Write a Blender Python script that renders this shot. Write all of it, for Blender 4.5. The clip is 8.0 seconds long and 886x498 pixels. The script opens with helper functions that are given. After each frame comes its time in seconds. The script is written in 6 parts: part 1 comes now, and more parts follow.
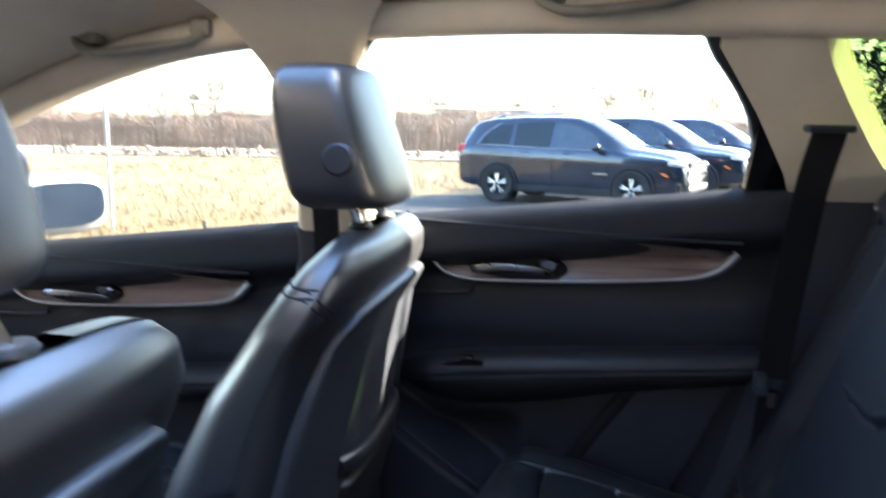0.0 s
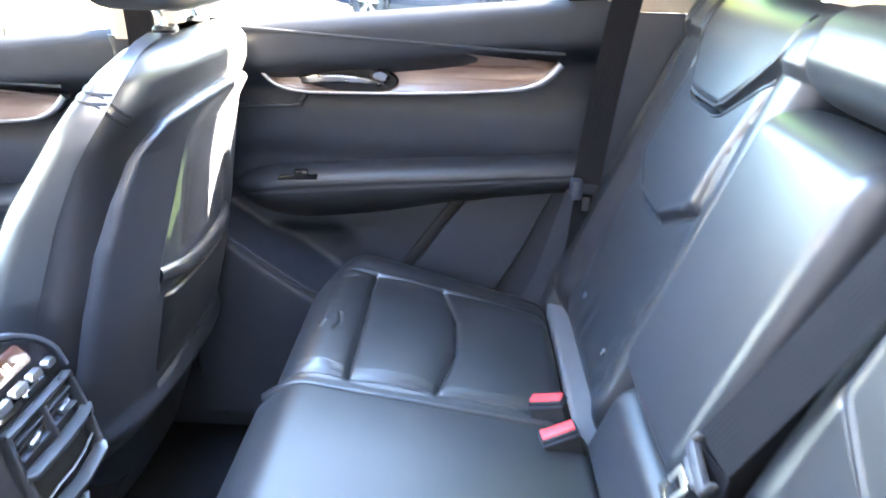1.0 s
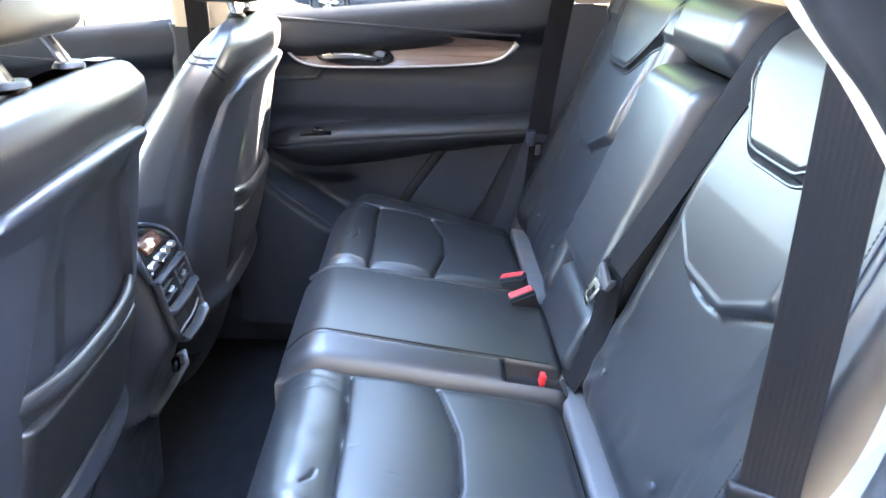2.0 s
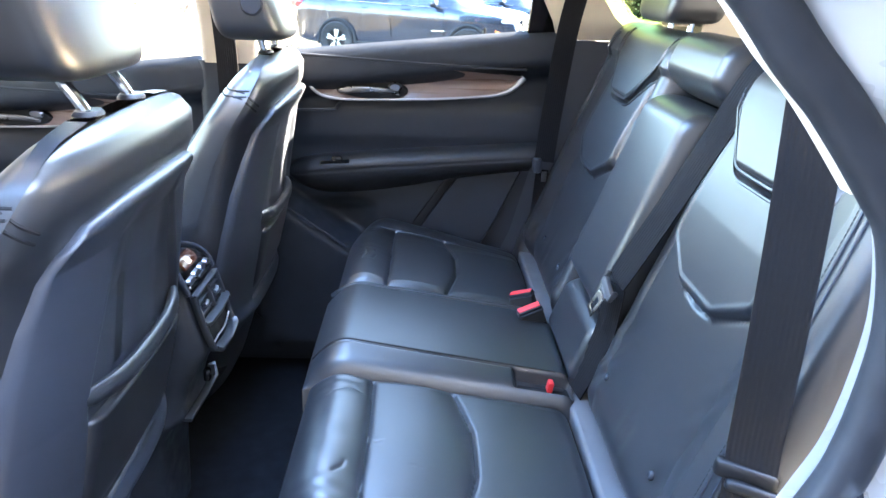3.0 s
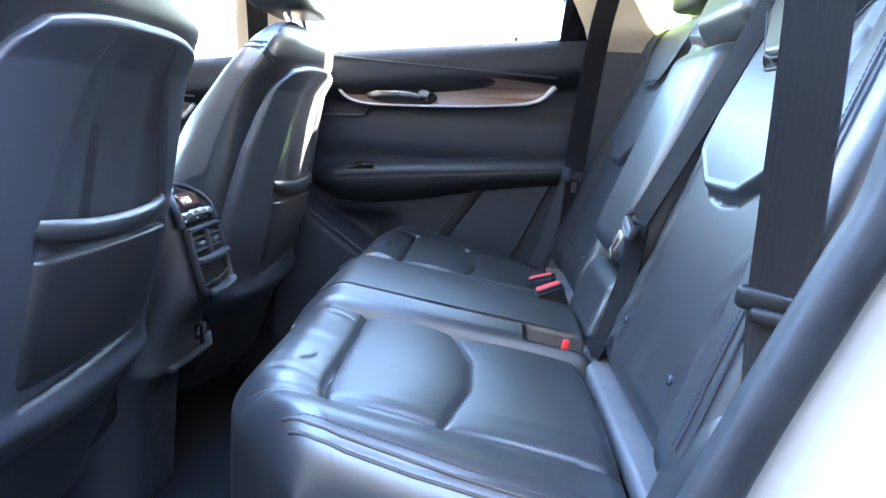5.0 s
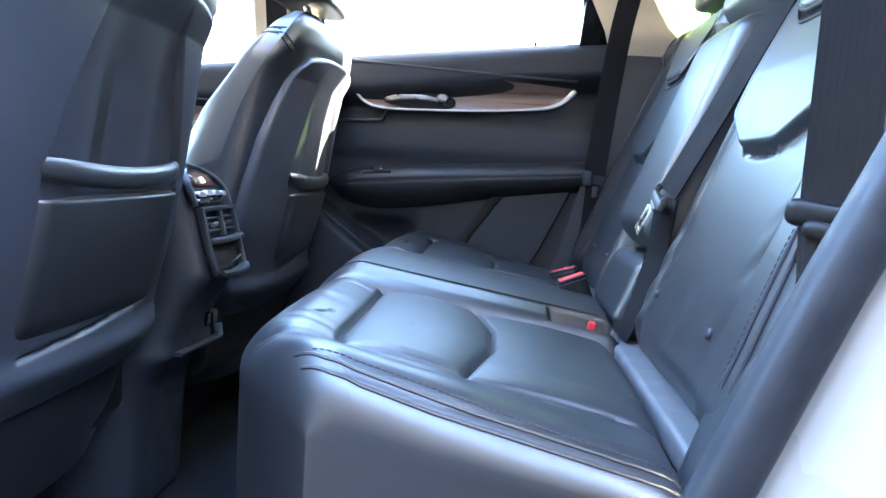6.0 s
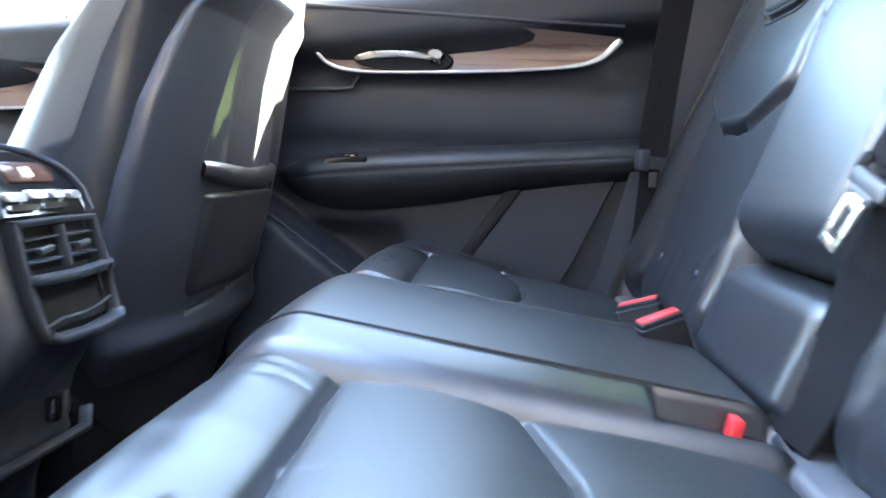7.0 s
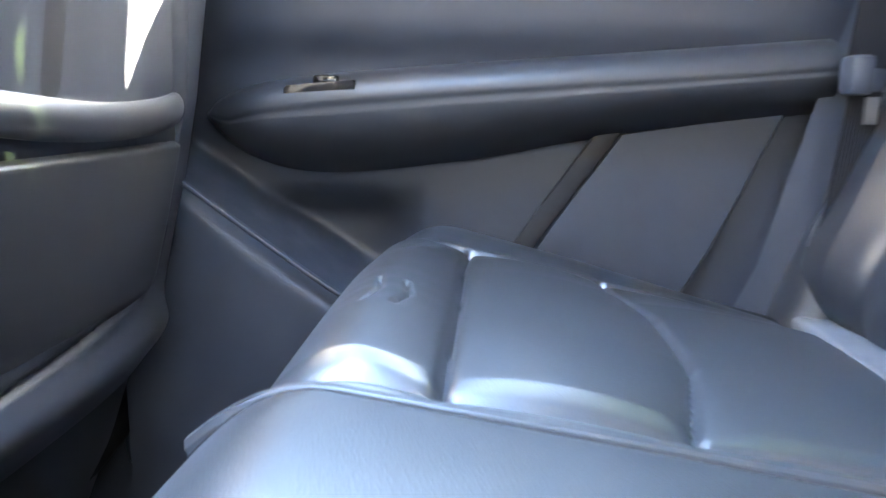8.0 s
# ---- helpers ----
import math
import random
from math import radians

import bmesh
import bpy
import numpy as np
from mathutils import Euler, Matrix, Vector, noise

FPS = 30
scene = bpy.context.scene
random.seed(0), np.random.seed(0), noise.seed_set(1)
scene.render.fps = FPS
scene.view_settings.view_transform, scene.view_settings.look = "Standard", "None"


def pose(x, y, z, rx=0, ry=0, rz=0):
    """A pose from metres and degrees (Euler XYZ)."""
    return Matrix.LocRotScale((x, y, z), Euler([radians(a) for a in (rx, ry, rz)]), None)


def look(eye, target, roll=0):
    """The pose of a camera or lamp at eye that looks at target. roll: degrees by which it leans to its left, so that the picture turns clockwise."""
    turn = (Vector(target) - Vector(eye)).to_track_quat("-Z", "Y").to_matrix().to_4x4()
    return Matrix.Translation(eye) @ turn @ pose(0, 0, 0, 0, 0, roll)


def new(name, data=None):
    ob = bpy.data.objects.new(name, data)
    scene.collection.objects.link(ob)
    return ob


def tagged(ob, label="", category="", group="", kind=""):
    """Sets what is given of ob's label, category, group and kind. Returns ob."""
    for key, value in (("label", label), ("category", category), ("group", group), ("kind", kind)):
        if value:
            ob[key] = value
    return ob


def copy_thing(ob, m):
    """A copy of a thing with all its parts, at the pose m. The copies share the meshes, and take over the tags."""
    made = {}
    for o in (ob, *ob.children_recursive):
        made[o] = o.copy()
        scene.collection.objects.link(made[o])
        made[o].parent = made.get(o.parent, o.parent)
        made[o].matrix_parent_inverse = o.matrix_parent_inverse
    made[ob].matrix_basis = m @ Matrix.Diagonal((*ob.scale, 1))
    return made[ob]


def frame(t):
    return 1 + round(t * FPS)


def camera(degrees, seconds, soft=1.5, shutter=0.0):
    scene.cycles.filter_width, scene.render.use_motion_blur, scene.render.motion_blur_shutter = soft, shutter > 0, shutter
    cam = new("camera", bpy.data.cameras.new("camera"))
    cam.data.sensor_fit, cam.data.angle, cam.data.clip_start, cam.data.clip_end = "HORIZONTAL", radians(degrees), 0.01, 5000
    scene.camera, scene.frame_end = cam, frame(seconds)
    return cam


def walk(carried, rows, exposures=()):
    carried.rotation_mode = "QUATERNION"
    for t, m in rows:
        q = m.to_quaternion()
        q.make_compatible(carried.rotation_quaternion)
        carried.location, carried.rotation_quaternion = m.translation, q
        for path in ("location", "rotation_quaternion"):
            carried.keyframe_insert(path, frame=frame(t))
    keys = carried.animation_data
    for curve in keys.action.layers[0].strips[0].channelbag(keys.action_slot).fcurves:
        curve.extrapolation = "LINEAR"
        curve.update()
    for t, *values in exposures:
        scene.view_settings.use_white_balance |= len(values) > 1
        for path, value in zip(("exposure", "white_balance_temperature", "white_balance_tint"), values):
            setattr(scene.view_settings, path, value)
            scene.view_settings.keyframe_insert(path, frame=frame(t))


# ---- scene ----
cam = camera(60.6, 8.0, 1.5, 0.3)
PATH = [
    (0, (0.055, 0.088, 1.322), (-0.313, 2.026, 0.989), 0.4),
    (0.5, (0.122, 0.134, 1.294), (-0.006, 2.037, 0.693), 1.7),
    (1, (0.136, 0.076, 1.302), (0.103, 1.926, 0.542), 2.1),
    (1.3, (0.122, -0.082, 1.305), (0.183, 1.757, 0.522), 2.4),
    (1.5, (0.106, -0.196, 1.307), (0.173, 1.643, 0.524), 2.3),
    (1.7, (0.094, -0.273, 1.311), (0.17, 1.568, 0.533), 2.1),
    (2.8, (0.076, -0.431, 1.333), (0.116, 1.449, 0.652), 1.5),
    (3, (0.068, -0.445, 1.329), (0.123, 1.437, 0.655), 1.8),
    (3.5, (0.086, -0.471, 1.277), (0.093, 1.439, 0.684), 1.7),
    (4, (0.132, -0.451, 1.16), (0.103, 1.481, 0.646), 1.9),
    (4.5, (0.144, -0.44, 1.089), (0.084, 1.514, 0.664), 2.6),
    (6, (0.138, -0.412, 0.918), (0.005, 1.573, 0.709), 3.5),
    (6.3, (0.137, -0.353, 0.901), (0.005, 1.634, 0.711), 3.1),
    (6.5, (0.134, -0.263, 0.897), (0.012, 1.723, 0.696), 2.8),
    (6.8, (0.112, -0.064, 0.896), (0.002, 1.921, 0.669), 2.4),
    (7, (0.091, 0.079, 0.896), (-0.018, 2.064, 0.682), 2.0),
    (7.3, (0.069, 0.26, 0.896), (-0.035, 2.245, 0.68), 1.2),
    (7.5, (0.056, 0.364, 0.895), (-0.041, 2.346, 0.644), 0.9),
    (7.8, (0.034, 0.512, 0.892), (-0.041, 2.483, 0.56), 0.8),
    (8, (0.018, 0.609, 0.89), (-0.096, 2.569, 0.509), 0.9),
]
EXPOSURES = [(0.0, 5.0, 5800, 12), (0.3, 5.65, 5700, 12), (0.5, 6.12, 5300, 12), (0.75, 7.14, 5700, 11), (1.0, 7.69, 6250, 12), (1.5, 7.49, 6650, 13), (3.0, 6.72, 5900, 11), (4.5, 6.79, 5800, 11), (6.0, 6.7, 5750, 10), (6.5, 6.75, 6150, 11), (7.0, 7.17, 6350, 10), (7.5, 7.85, 5950, 10), (8.0, 8.4, 6350, 10)]
walk(cam, [(t, look(eye, target, roll)) for t, eye, target, roll in PATH], EXPOSURES)

# ---- light ----
SUN_TO = Vector((0.81, 0.335, 0.50)).normalized()
world = bpy.data.worlds.new("sky")
scene.world = world
world.use_nodes = True
sky = world.node_tree.nodes.new("ShaderNodeTexSky")
sky.sky_type, sky.sun_disc = "NISHITA", False
sky.sun_elevation = math.asin(SUN_TO.z)
sky.sun_rotation = math.atan2(SUN_TO.x, SUN_TO.y)
sky.air_density, sky.dust_density = 1.2, 2.0
backing = world.node_tree.nodes["Background"]
backing.inputs["Strength"].default_value = 0.15
world.node_tree.links.new(sky.outputs[0], backing.inputs["Color"])
sun = new("sun", bpy.data.lights.new("sun", "SUN"))
sun.data.energy, sun.data.angle, sun.data.color = 2.8, radians(0.6), (1.0, 0.83, 0.57)
sun.matrix_world = look(SUN_TO * 30, (0, 0, 0))


# ---- materials ----
def material(name, colour, rough=0.5, metal=0.0, scale=60.0, vary=0.25, bump=0.1, fine=400.0, coat=0.0, kind="noise", stretch=(1, 1, 1), sheen=0.0, rough_vary=0.1, shine=0.5):
    """Base colour that wanders at a coarse and a fine scale, with relief of the fine scale."""
    m = bpy.data.materials.new(name)
    m.use_nodes = True
    n, link = m.node_tree.nodes, m.node_tree.links.new
    b = n["Principled BSDF"]
    at = n.new("ShaderNodeTexCoord")
    turn = n.new("ShaderNodeMapping")
    turn.inputs["Scale"].default_value = stretch
    link(at.outputs["Object"], turn.inputs["Vector"])
    coarse = n.new("ShaderNodeTexNoise")
    coarse.inputs["Scale"].default_value, coarse.inputs["Detail"].default_value = scale, 4
    link(turn.outputs[0], coarse.inputs["Vector"])
    small = n.new("ShaderNodeTexVoronoi" if kind == "grain" else "ShaderNodeTexNoise")
    small.inputs["Scale"].default_value = fine
    link(turn.outputs[0], small.inputs["Vector"])
    ramp = n.new("ShaderNodeMapRange")
    ramp.inputs["From Min"].default_value, ramp.inputs["From Max"].default_value = 0.3, 0.7
    ramp.inputs["To Min"].default_value, ramp.inputs["To Max"].default_value = 1 - vary, 1 + vary
    link(coarse.outputs["Fac"], ramp.inputs["Value"])
    mix = n.new("ShaderNodeMix")
    mix.data_type, mix.blend_type = "RGBA", "MULTIPLY"
    mix.inputs["Factor"].default_value = 1
    mix.inputs["A"].default_value = (*colour, 1)
    link(ramp.outputs[0], mix.inputs["B"])
    link(mix.outputs["Result"], b.inputs["Base Color"])
    r = n.new("ShaderNodeMapRange")
    r.inputs["From Min"].default_value, r.inputs["From Max"].default_value = 0.3, 0.7
    r.inputs["To Min"].default_value, r.inputs["To Max"].default_value = max(0.02, rough - rough_vary), min(1, rough + rough_vary)
    link(coarse.outputs["Fac"], r.inputs["Value"])
    link(r.outputs[0], b.inputs["Roughness"])
    b.inputs["Metallic"].default_value = metal
    b.inputs["Coat Weight"].default_value = coat
    b.inputs["Specular IOR Level"].default_value = shine
    b.inputs["Sheen Weight"].default_value = sheen
    if bump:
        up = n.new("ShaderNodeBump")
        up.inputs["Strength"].default_value, up.inputs["Distance"].default_value = bump, 0.5 / fine
        link(small.outputs["Distance" if kind == "grain" else "Fac"], up.inputs["Height"])
        link(up.outputs[0], b.inputs["Normal"])
    return m


def glass(name, tint=(1, 1, 1), rough=0.0, mirror=0.06):
    """A thin pane: mostly clear, with a weak reflection."""
    m = bpy.data.materials.new(name)
    m.use_nodes = True
    n, link = m.node_tree.nodes, m.node_tree.links.new
    n.remove(n["Principled BSDF"])
    clear, shine, both = n.new("ShaderNodeBsdfTransparent"), n.new("ShaderNodeBsdfGlossy"), n.new("ShaderNodeMixShader")
    clear.inputs["Color"].default_value = (*tint, 1)
    shine.inputs["Roughness"].default_value = rough
    both.inputs["Fac"].default_value = mirror
    link(clear.outputs[0], both.inputs[1])
    link(shine.outputs[0], both.inputs[2])
    link(both.outputs[0], n["Material Output"].inputs["Surface"])
    return m


LEATHER = material("black_leather", (0.0110, 0.0120, 0.0148), 0.385, 0, 7, 0.12, 0.08, 1100, kind="grain", rough_vary=0.015, shine=0.80)
PERFORATED = material("perforated_leather", (0.0115, 0.0123, 0.0145), 0.42, 0, 9, 0.10, 0.14, 700, kind="grain", rough_vary=0.015, shine=0.66)
PLASTIC = material("soft_black_plastic", (0.0190, 0.0226, 0.0310), 0.52, 0, 30, 0.15, 0.15, 1200, kind="grain", shine=0.38)
DARK = material("dark_grey_trim", (0.0250, 0.0288, 0.0385), 0.42, 0, 12, 0.08, 0.10, 1200, kind="grain", rough_vary=0.02, shine=0.62)
GLOSSY = material("piano_black", (0.006, 0.006, 0.007), 0.08, 0, 20, 0.1, 0, 100, rough_vary=0.03)
CREAM = material("cream_cloth", (0.52, 0.46, 0.37), 0.9, 0, 12, 0.06, 0.25, 900, rough_vary=0.05)
HANDLE = material("grey_brown_plastic", (0.17, 0.155, 0.125), 0.5, 0, 40, 0.1, 0.1, 900)
WOOD = material("brown_wood_veneer", (0.20, 0.140, 0.118), 0.34, 0.0, 9, 0.16, 0.12, 160, stretch=(0.35, 4, 14), coat=0.25)
CHROME = material("satin_chrome", (0.42, 0.42, 0.44), 0.33, 1.0, 30, 0.05, 0, 100, rough_vary=0.05)
DULL = material("dull_chrome", (0.24, 0.24, 0.25), 0.28, 1.0, 30, 0.05, 0, 100, rough_vary=0.05)
STEEL = material("polished_steel", (0.7, 0.7, 0.7), 0.12, 1.0, 30, 0.05, 0, 100, rough_vary=0.03)
WEB = material("belt_webbing", (0.0062, 0.0063, 0.0080), 0.75, 0, 40, 0.15, 0.5, 700, stretch=(1, 1, 0.5), shine=0.18)
RED = material("red_plastic", (0.62, 0.03, 0.035), 0.4, 0, 60, 0.06, 0.0)
CARPET = material("black_carpet", (0.010, 0.0115, 0.0150), 0.95, 0, 30, 0.3, 0.8, 500, shine=0.06)
MATTE = material("matte_black_plastic", (0.007, 0.008, 0.011), 0.58, 0, 30, 0.15, 0.15, 1200, kind="grain", shine=0.28)
RUBBER = material("black_rubber", (0.018, 0.019, 0.023), 0.5, 0, 40, 0.15, 0.1, 500, shine=0.3)
WHITE = material("white_car_paint", (0.28, 0.285, 0.29), 0.3, 0, 6, 0.03, 0.02, 800, coat=0.8)
THREAD = material("dark_thread", (0.03, 0.031, 0.034), 0.8, 0, 80, 0.1, 0, shine=0.2)
# Near-black: shade of recesses laid on as plates, also dark joints and housings.
DARKWELL = material("dark_recess", (0.012, 0.012, 0.013), 0.6, 0, 40, 0.1, 0, shine=0.2)
SCREEN = material("amber_display", (0.02, 0.012, 0.01), 0.15, 0, 40, 0.1, 0)
SCREEN.node_tree.nodes["Principled BSDF"].inputs["Emission Color"].default_value = (1.0, 0.35, 0.12, 1)
SCREEN.node_tree.nodes["Principled BSDF"].inputs["Emission Strength"].default_value = 0.0006
GLOW = material("lit_letters", (0.9, 0.8, 0.75), 0.4, 0, 40, 0.02, 0)
GLOW.node_tree.nodes["Principled BSDF"].inputs["Emission Color"].default_value = (1.0, 0.85, 0.75, 1)
GLOW.node_tree.nodes["Principled BSDF"].inputs["Emission Strength"].default_value = 0.08
TONGUE = material("tongue_steel", (0.62, 0.59, 0.52), 0.30, 1.0, 30, 0.06, 0, 100, rough_vary=0.05)
GREYPLASTIC = material("grey_plastic", (0.050, 0.053, 0.060), 0.45, 0, 40, 0.1, 0.05, 600)
PANE = glass("window_glass", (0.51, 0.525, 0.515), 0.0, 0.035)
WETPANE = glass("speckled_glass", (0.26, 0.32, 0.19), 0.02, 0.04)
RIM = material("satin_dark_rim", (0.022, 0.024, 0.028), 0.36, 0, 30, 0.12, 0.05, 900, kind="grain", shine=0.6)
VINYL = material("soft_black_vinyl", (0.0150, 0.0168, 0.0210), 0.50, 0, 9, 0.10, 0.08, 1100, kind="grain", rough_vary=0.02, shine=0.45)
STRIP = material("grey_strip", (0.075, 0.077, 0.083), 0.5, 0, 30, 0.12, 0.1, 900, kind="grain")
THREADGREY = material("grey_thread", (0.09, 0.095, 0.11), 0.7, 0, 40, 0.1, 0, shine=0.2)
STOPPER = material("stopper_plastic", (0.007, 0.0075, 0.009), 0.40, 0, 30, 0.1, 0.05, 600, shine=0.22)
# Nearly clear, so the added roof opening lights the cabin.
ROOFPANE = glass("clear_opening_glass", (0.93, 0.95, 0.96), 0.0, 0.05)
ASPHALT = material("asphalt", (0.030, 0.030, 0.033), 0.85, 0, 0.6, 0.25, 0.5, 90)


# ---- builders ----
def thing(name, at, label, category, group="", kind=""):
    ob = new(name)
    ob.empty_display_size = 0.1
    ob.location = at
    return tagged(ob, label, category, group, kind)


def solid(name, verts, faces, mat, parent=None, label="", smooth=True, sharp=0.6):
    """One mesh in world coordinates, hung under its thing."""
    me = bpy.data.meshes.new(name)
    me.from_pydata([tuple(map(float, v)) for v in verts], [], faces)
    me.validate()
    me.materials.append(mat)
    bm = bmesh.new()
    bm.from_mesh(me)
    bmesh.ops.recalc_face_normals(bm, faces=bm.faces)
    bm.to_mesh(me)
    bm.free()
    if smooth:
        me.shade_smooth()
        me.set_sharp_from_angle(angle=sharp)
    ob = new(name, me)
    if parent:
        ob.parent = parent
        if parent.type == "EMPTY":
            ob.matrix_parent_inverse = Matrix.Translation(-parent.location)
    if label:
        ob["label"] = label
    return ob


def inset(ob, mat, inside):
    """Gives the faces whose centre lies inside another material."""
    ob.data.materials.append(mat)
    for f in ob.data.polygons:
        if inside(*f.center):
            f.material_index = 1
    return ob


def part(name, bm, mat, parent=None, label="", smooth=True, sharp=0.6):
    verts = [v.co[:] for v in bm.verts]
    for i, v in enumerate(bm.verts):
        v.index = i
    faces = [[v.index for v in f.verts] for f in bm.faces]
    bm.free()
    return solid(name, verts, faces, mat, parent, label, smooth, sharp)


def block(c, s, bevel=0.0, m=None, seg=2):
    """A box of centre c and size s with rounded edges; m turns it first about its centre."""
    bm = bmesh.new()
    bmesh.ops.create_cube(bm, size=1)
    bmesh.ops.scale(bm, vec=s, verts=bm.verts)
    if bevel:
        bmesh.ops.bevel(bm, geom=bm.edges[:], offset=bevel, segments=seg, profile=0.5, affect="EDGES")
    if m:
        bmesh.ops.transform(bm, matrix=m, verts=bm.verts)
    bmesh.ops.translate(bm, vec=c, verts=bm.verts)
    return bm


def join(*bms):
    out = bmesh.new()
    for bm in bms:
        me = bpy.data.meshes.new("joined")
        bm.to_mesh(me)
        out.from_mesh(me)
        bm.free()
        bpy.data.meshes.remove(me)
    return out


def spline(pts, n=8):
    """A smooth line through the points."""
    p = [np.array(q, float) for q in pts]
    p = [2 * p[0] - p[1]] + p + [2 * p[-1] - p[-2]]
    out = []
    for i in range(1, len(p) - 2):
        for k in range(n):
            t = k / n
            a, b, c, d = p[i - 1 : i + 3]
            out.append(0.5 * (2 * b + (c - a) * t + (2 * a - 5 * b + 4 * c - d) * t * t + (3 * b - a - 3 * c + d) * t**3))
    return out + [p[-2]]


def sweep(path, section, up=(0, 0, 1), close=True, scales=None):
    """A bar of the given flat section [(a, b)...] along the path; b points along up."""
    path = [np.array(q, float) for q in path]
    verts, faces, k = [], [], len(section)
    for i, p in enumerate(path):
        d = path[min(i + 1, len(path) - 1)] - path[max(i - 1, 0)]
        d /= np.linalg.norm(d) + 1e-12
        side = np.cross(d, up)
        if np.linalg.norm(side) < 1e-3:
            side = np.cross(d, (1, 0.03, 0.01))
        side /= np.linalg.norm(side) + 1e-12
        top = np.cross(side, d)
        s = scales[i] if scales else 1
        verts += [p + s * (a * side + b * top) for a, b in section]
    for i in range(len(path) - 1):
        for j in range(k):
            faces.append((i * k + j, i * k + (j + 1) % k, (i + 1) * k + (j + 1) % k, (i + 1) * k + j))
    if close:
        faces += [tuple(range(k)), tuple(range((len(path) - 1) * k, len(path) * k))]
    return verts, faces


def ring(r, n=8, squash=1.0):
    return [(r * math.cos(2 * math.pi * i / n), r * squash * math.sin(2 * math.pi * i / n)) for i in range(n)]


def oblong(w, h, r, n=4):
    """A rounded rectangle section."""
    out = []
    for cx, cy, a in ((w / 2 - r, h / 2 - r, 0), (-w / 2 + r, h / 2 - r, 90), (-w / 2 + r, -h / 2 + r, 180), (w / 2 - r, -h / 2 + r, 270)):
        out += [(cx + r * math.cos(radians(a + 90 * i / n)), cy + r * math.sin(radians(a + 90 * i / n))) for i in range(n + 1)]
    return out


def tube(pts, r, n=8, up=(0, 0, 1)):
    return sweep(pts, ring(r, n), up)


def merge(*parts):
    verts, faces = [], []
    for v, f in parts:
        o = len(verts)
        verts += list(v)
        faces += [tuple(i + o for i in g) for g in f]
    return verts, faces


def slab(outline, lay, depth, bevel=0.0):
    """A plate: outline in 2D, lay(a, b, h) -> place; h runs from 0 to -depth, with a small bevel in front."""
    k = len(outline)
    c = np.mean(outline, axis=0)
    size = np.max(np.abs(np.array(outline) - c)) + 1e-9
    rings = [(1 - bevel / size, 0.0), (1.0, -bevel), (1.0, -depth)]
    verts = [lay(*(c + s * (np.array(q) - c)), h) for s, h in rings for q in outline]
    faces = [tuple(range(k)), tuple(range(2 * k, 3 * k))]
    for i in range(2):
        faces += [(i * k + j, i * k + (j + 1) % k, (i + 1) * k + (j + 1) % k, (i + 1) * k + j) for j in range(k)]
    return verts, faces


def away(u, v, line):
    """The distance of each (u, v) from a line of points."""
    best = np.full(u.shape, 9.0)
    for (a, b), (c, d) in zip(line, line[1:]):
        t = np.clip(((u - a) * (c - a) + (v - b) * (d - b)) / ((c - a) ** 2 + (d - b) ** 2 + 1e-12), 0, 1)
        best = np.minimum(best, np.hypot(u - a - t * (c - a), v - b - t * (d - b)))
    return best


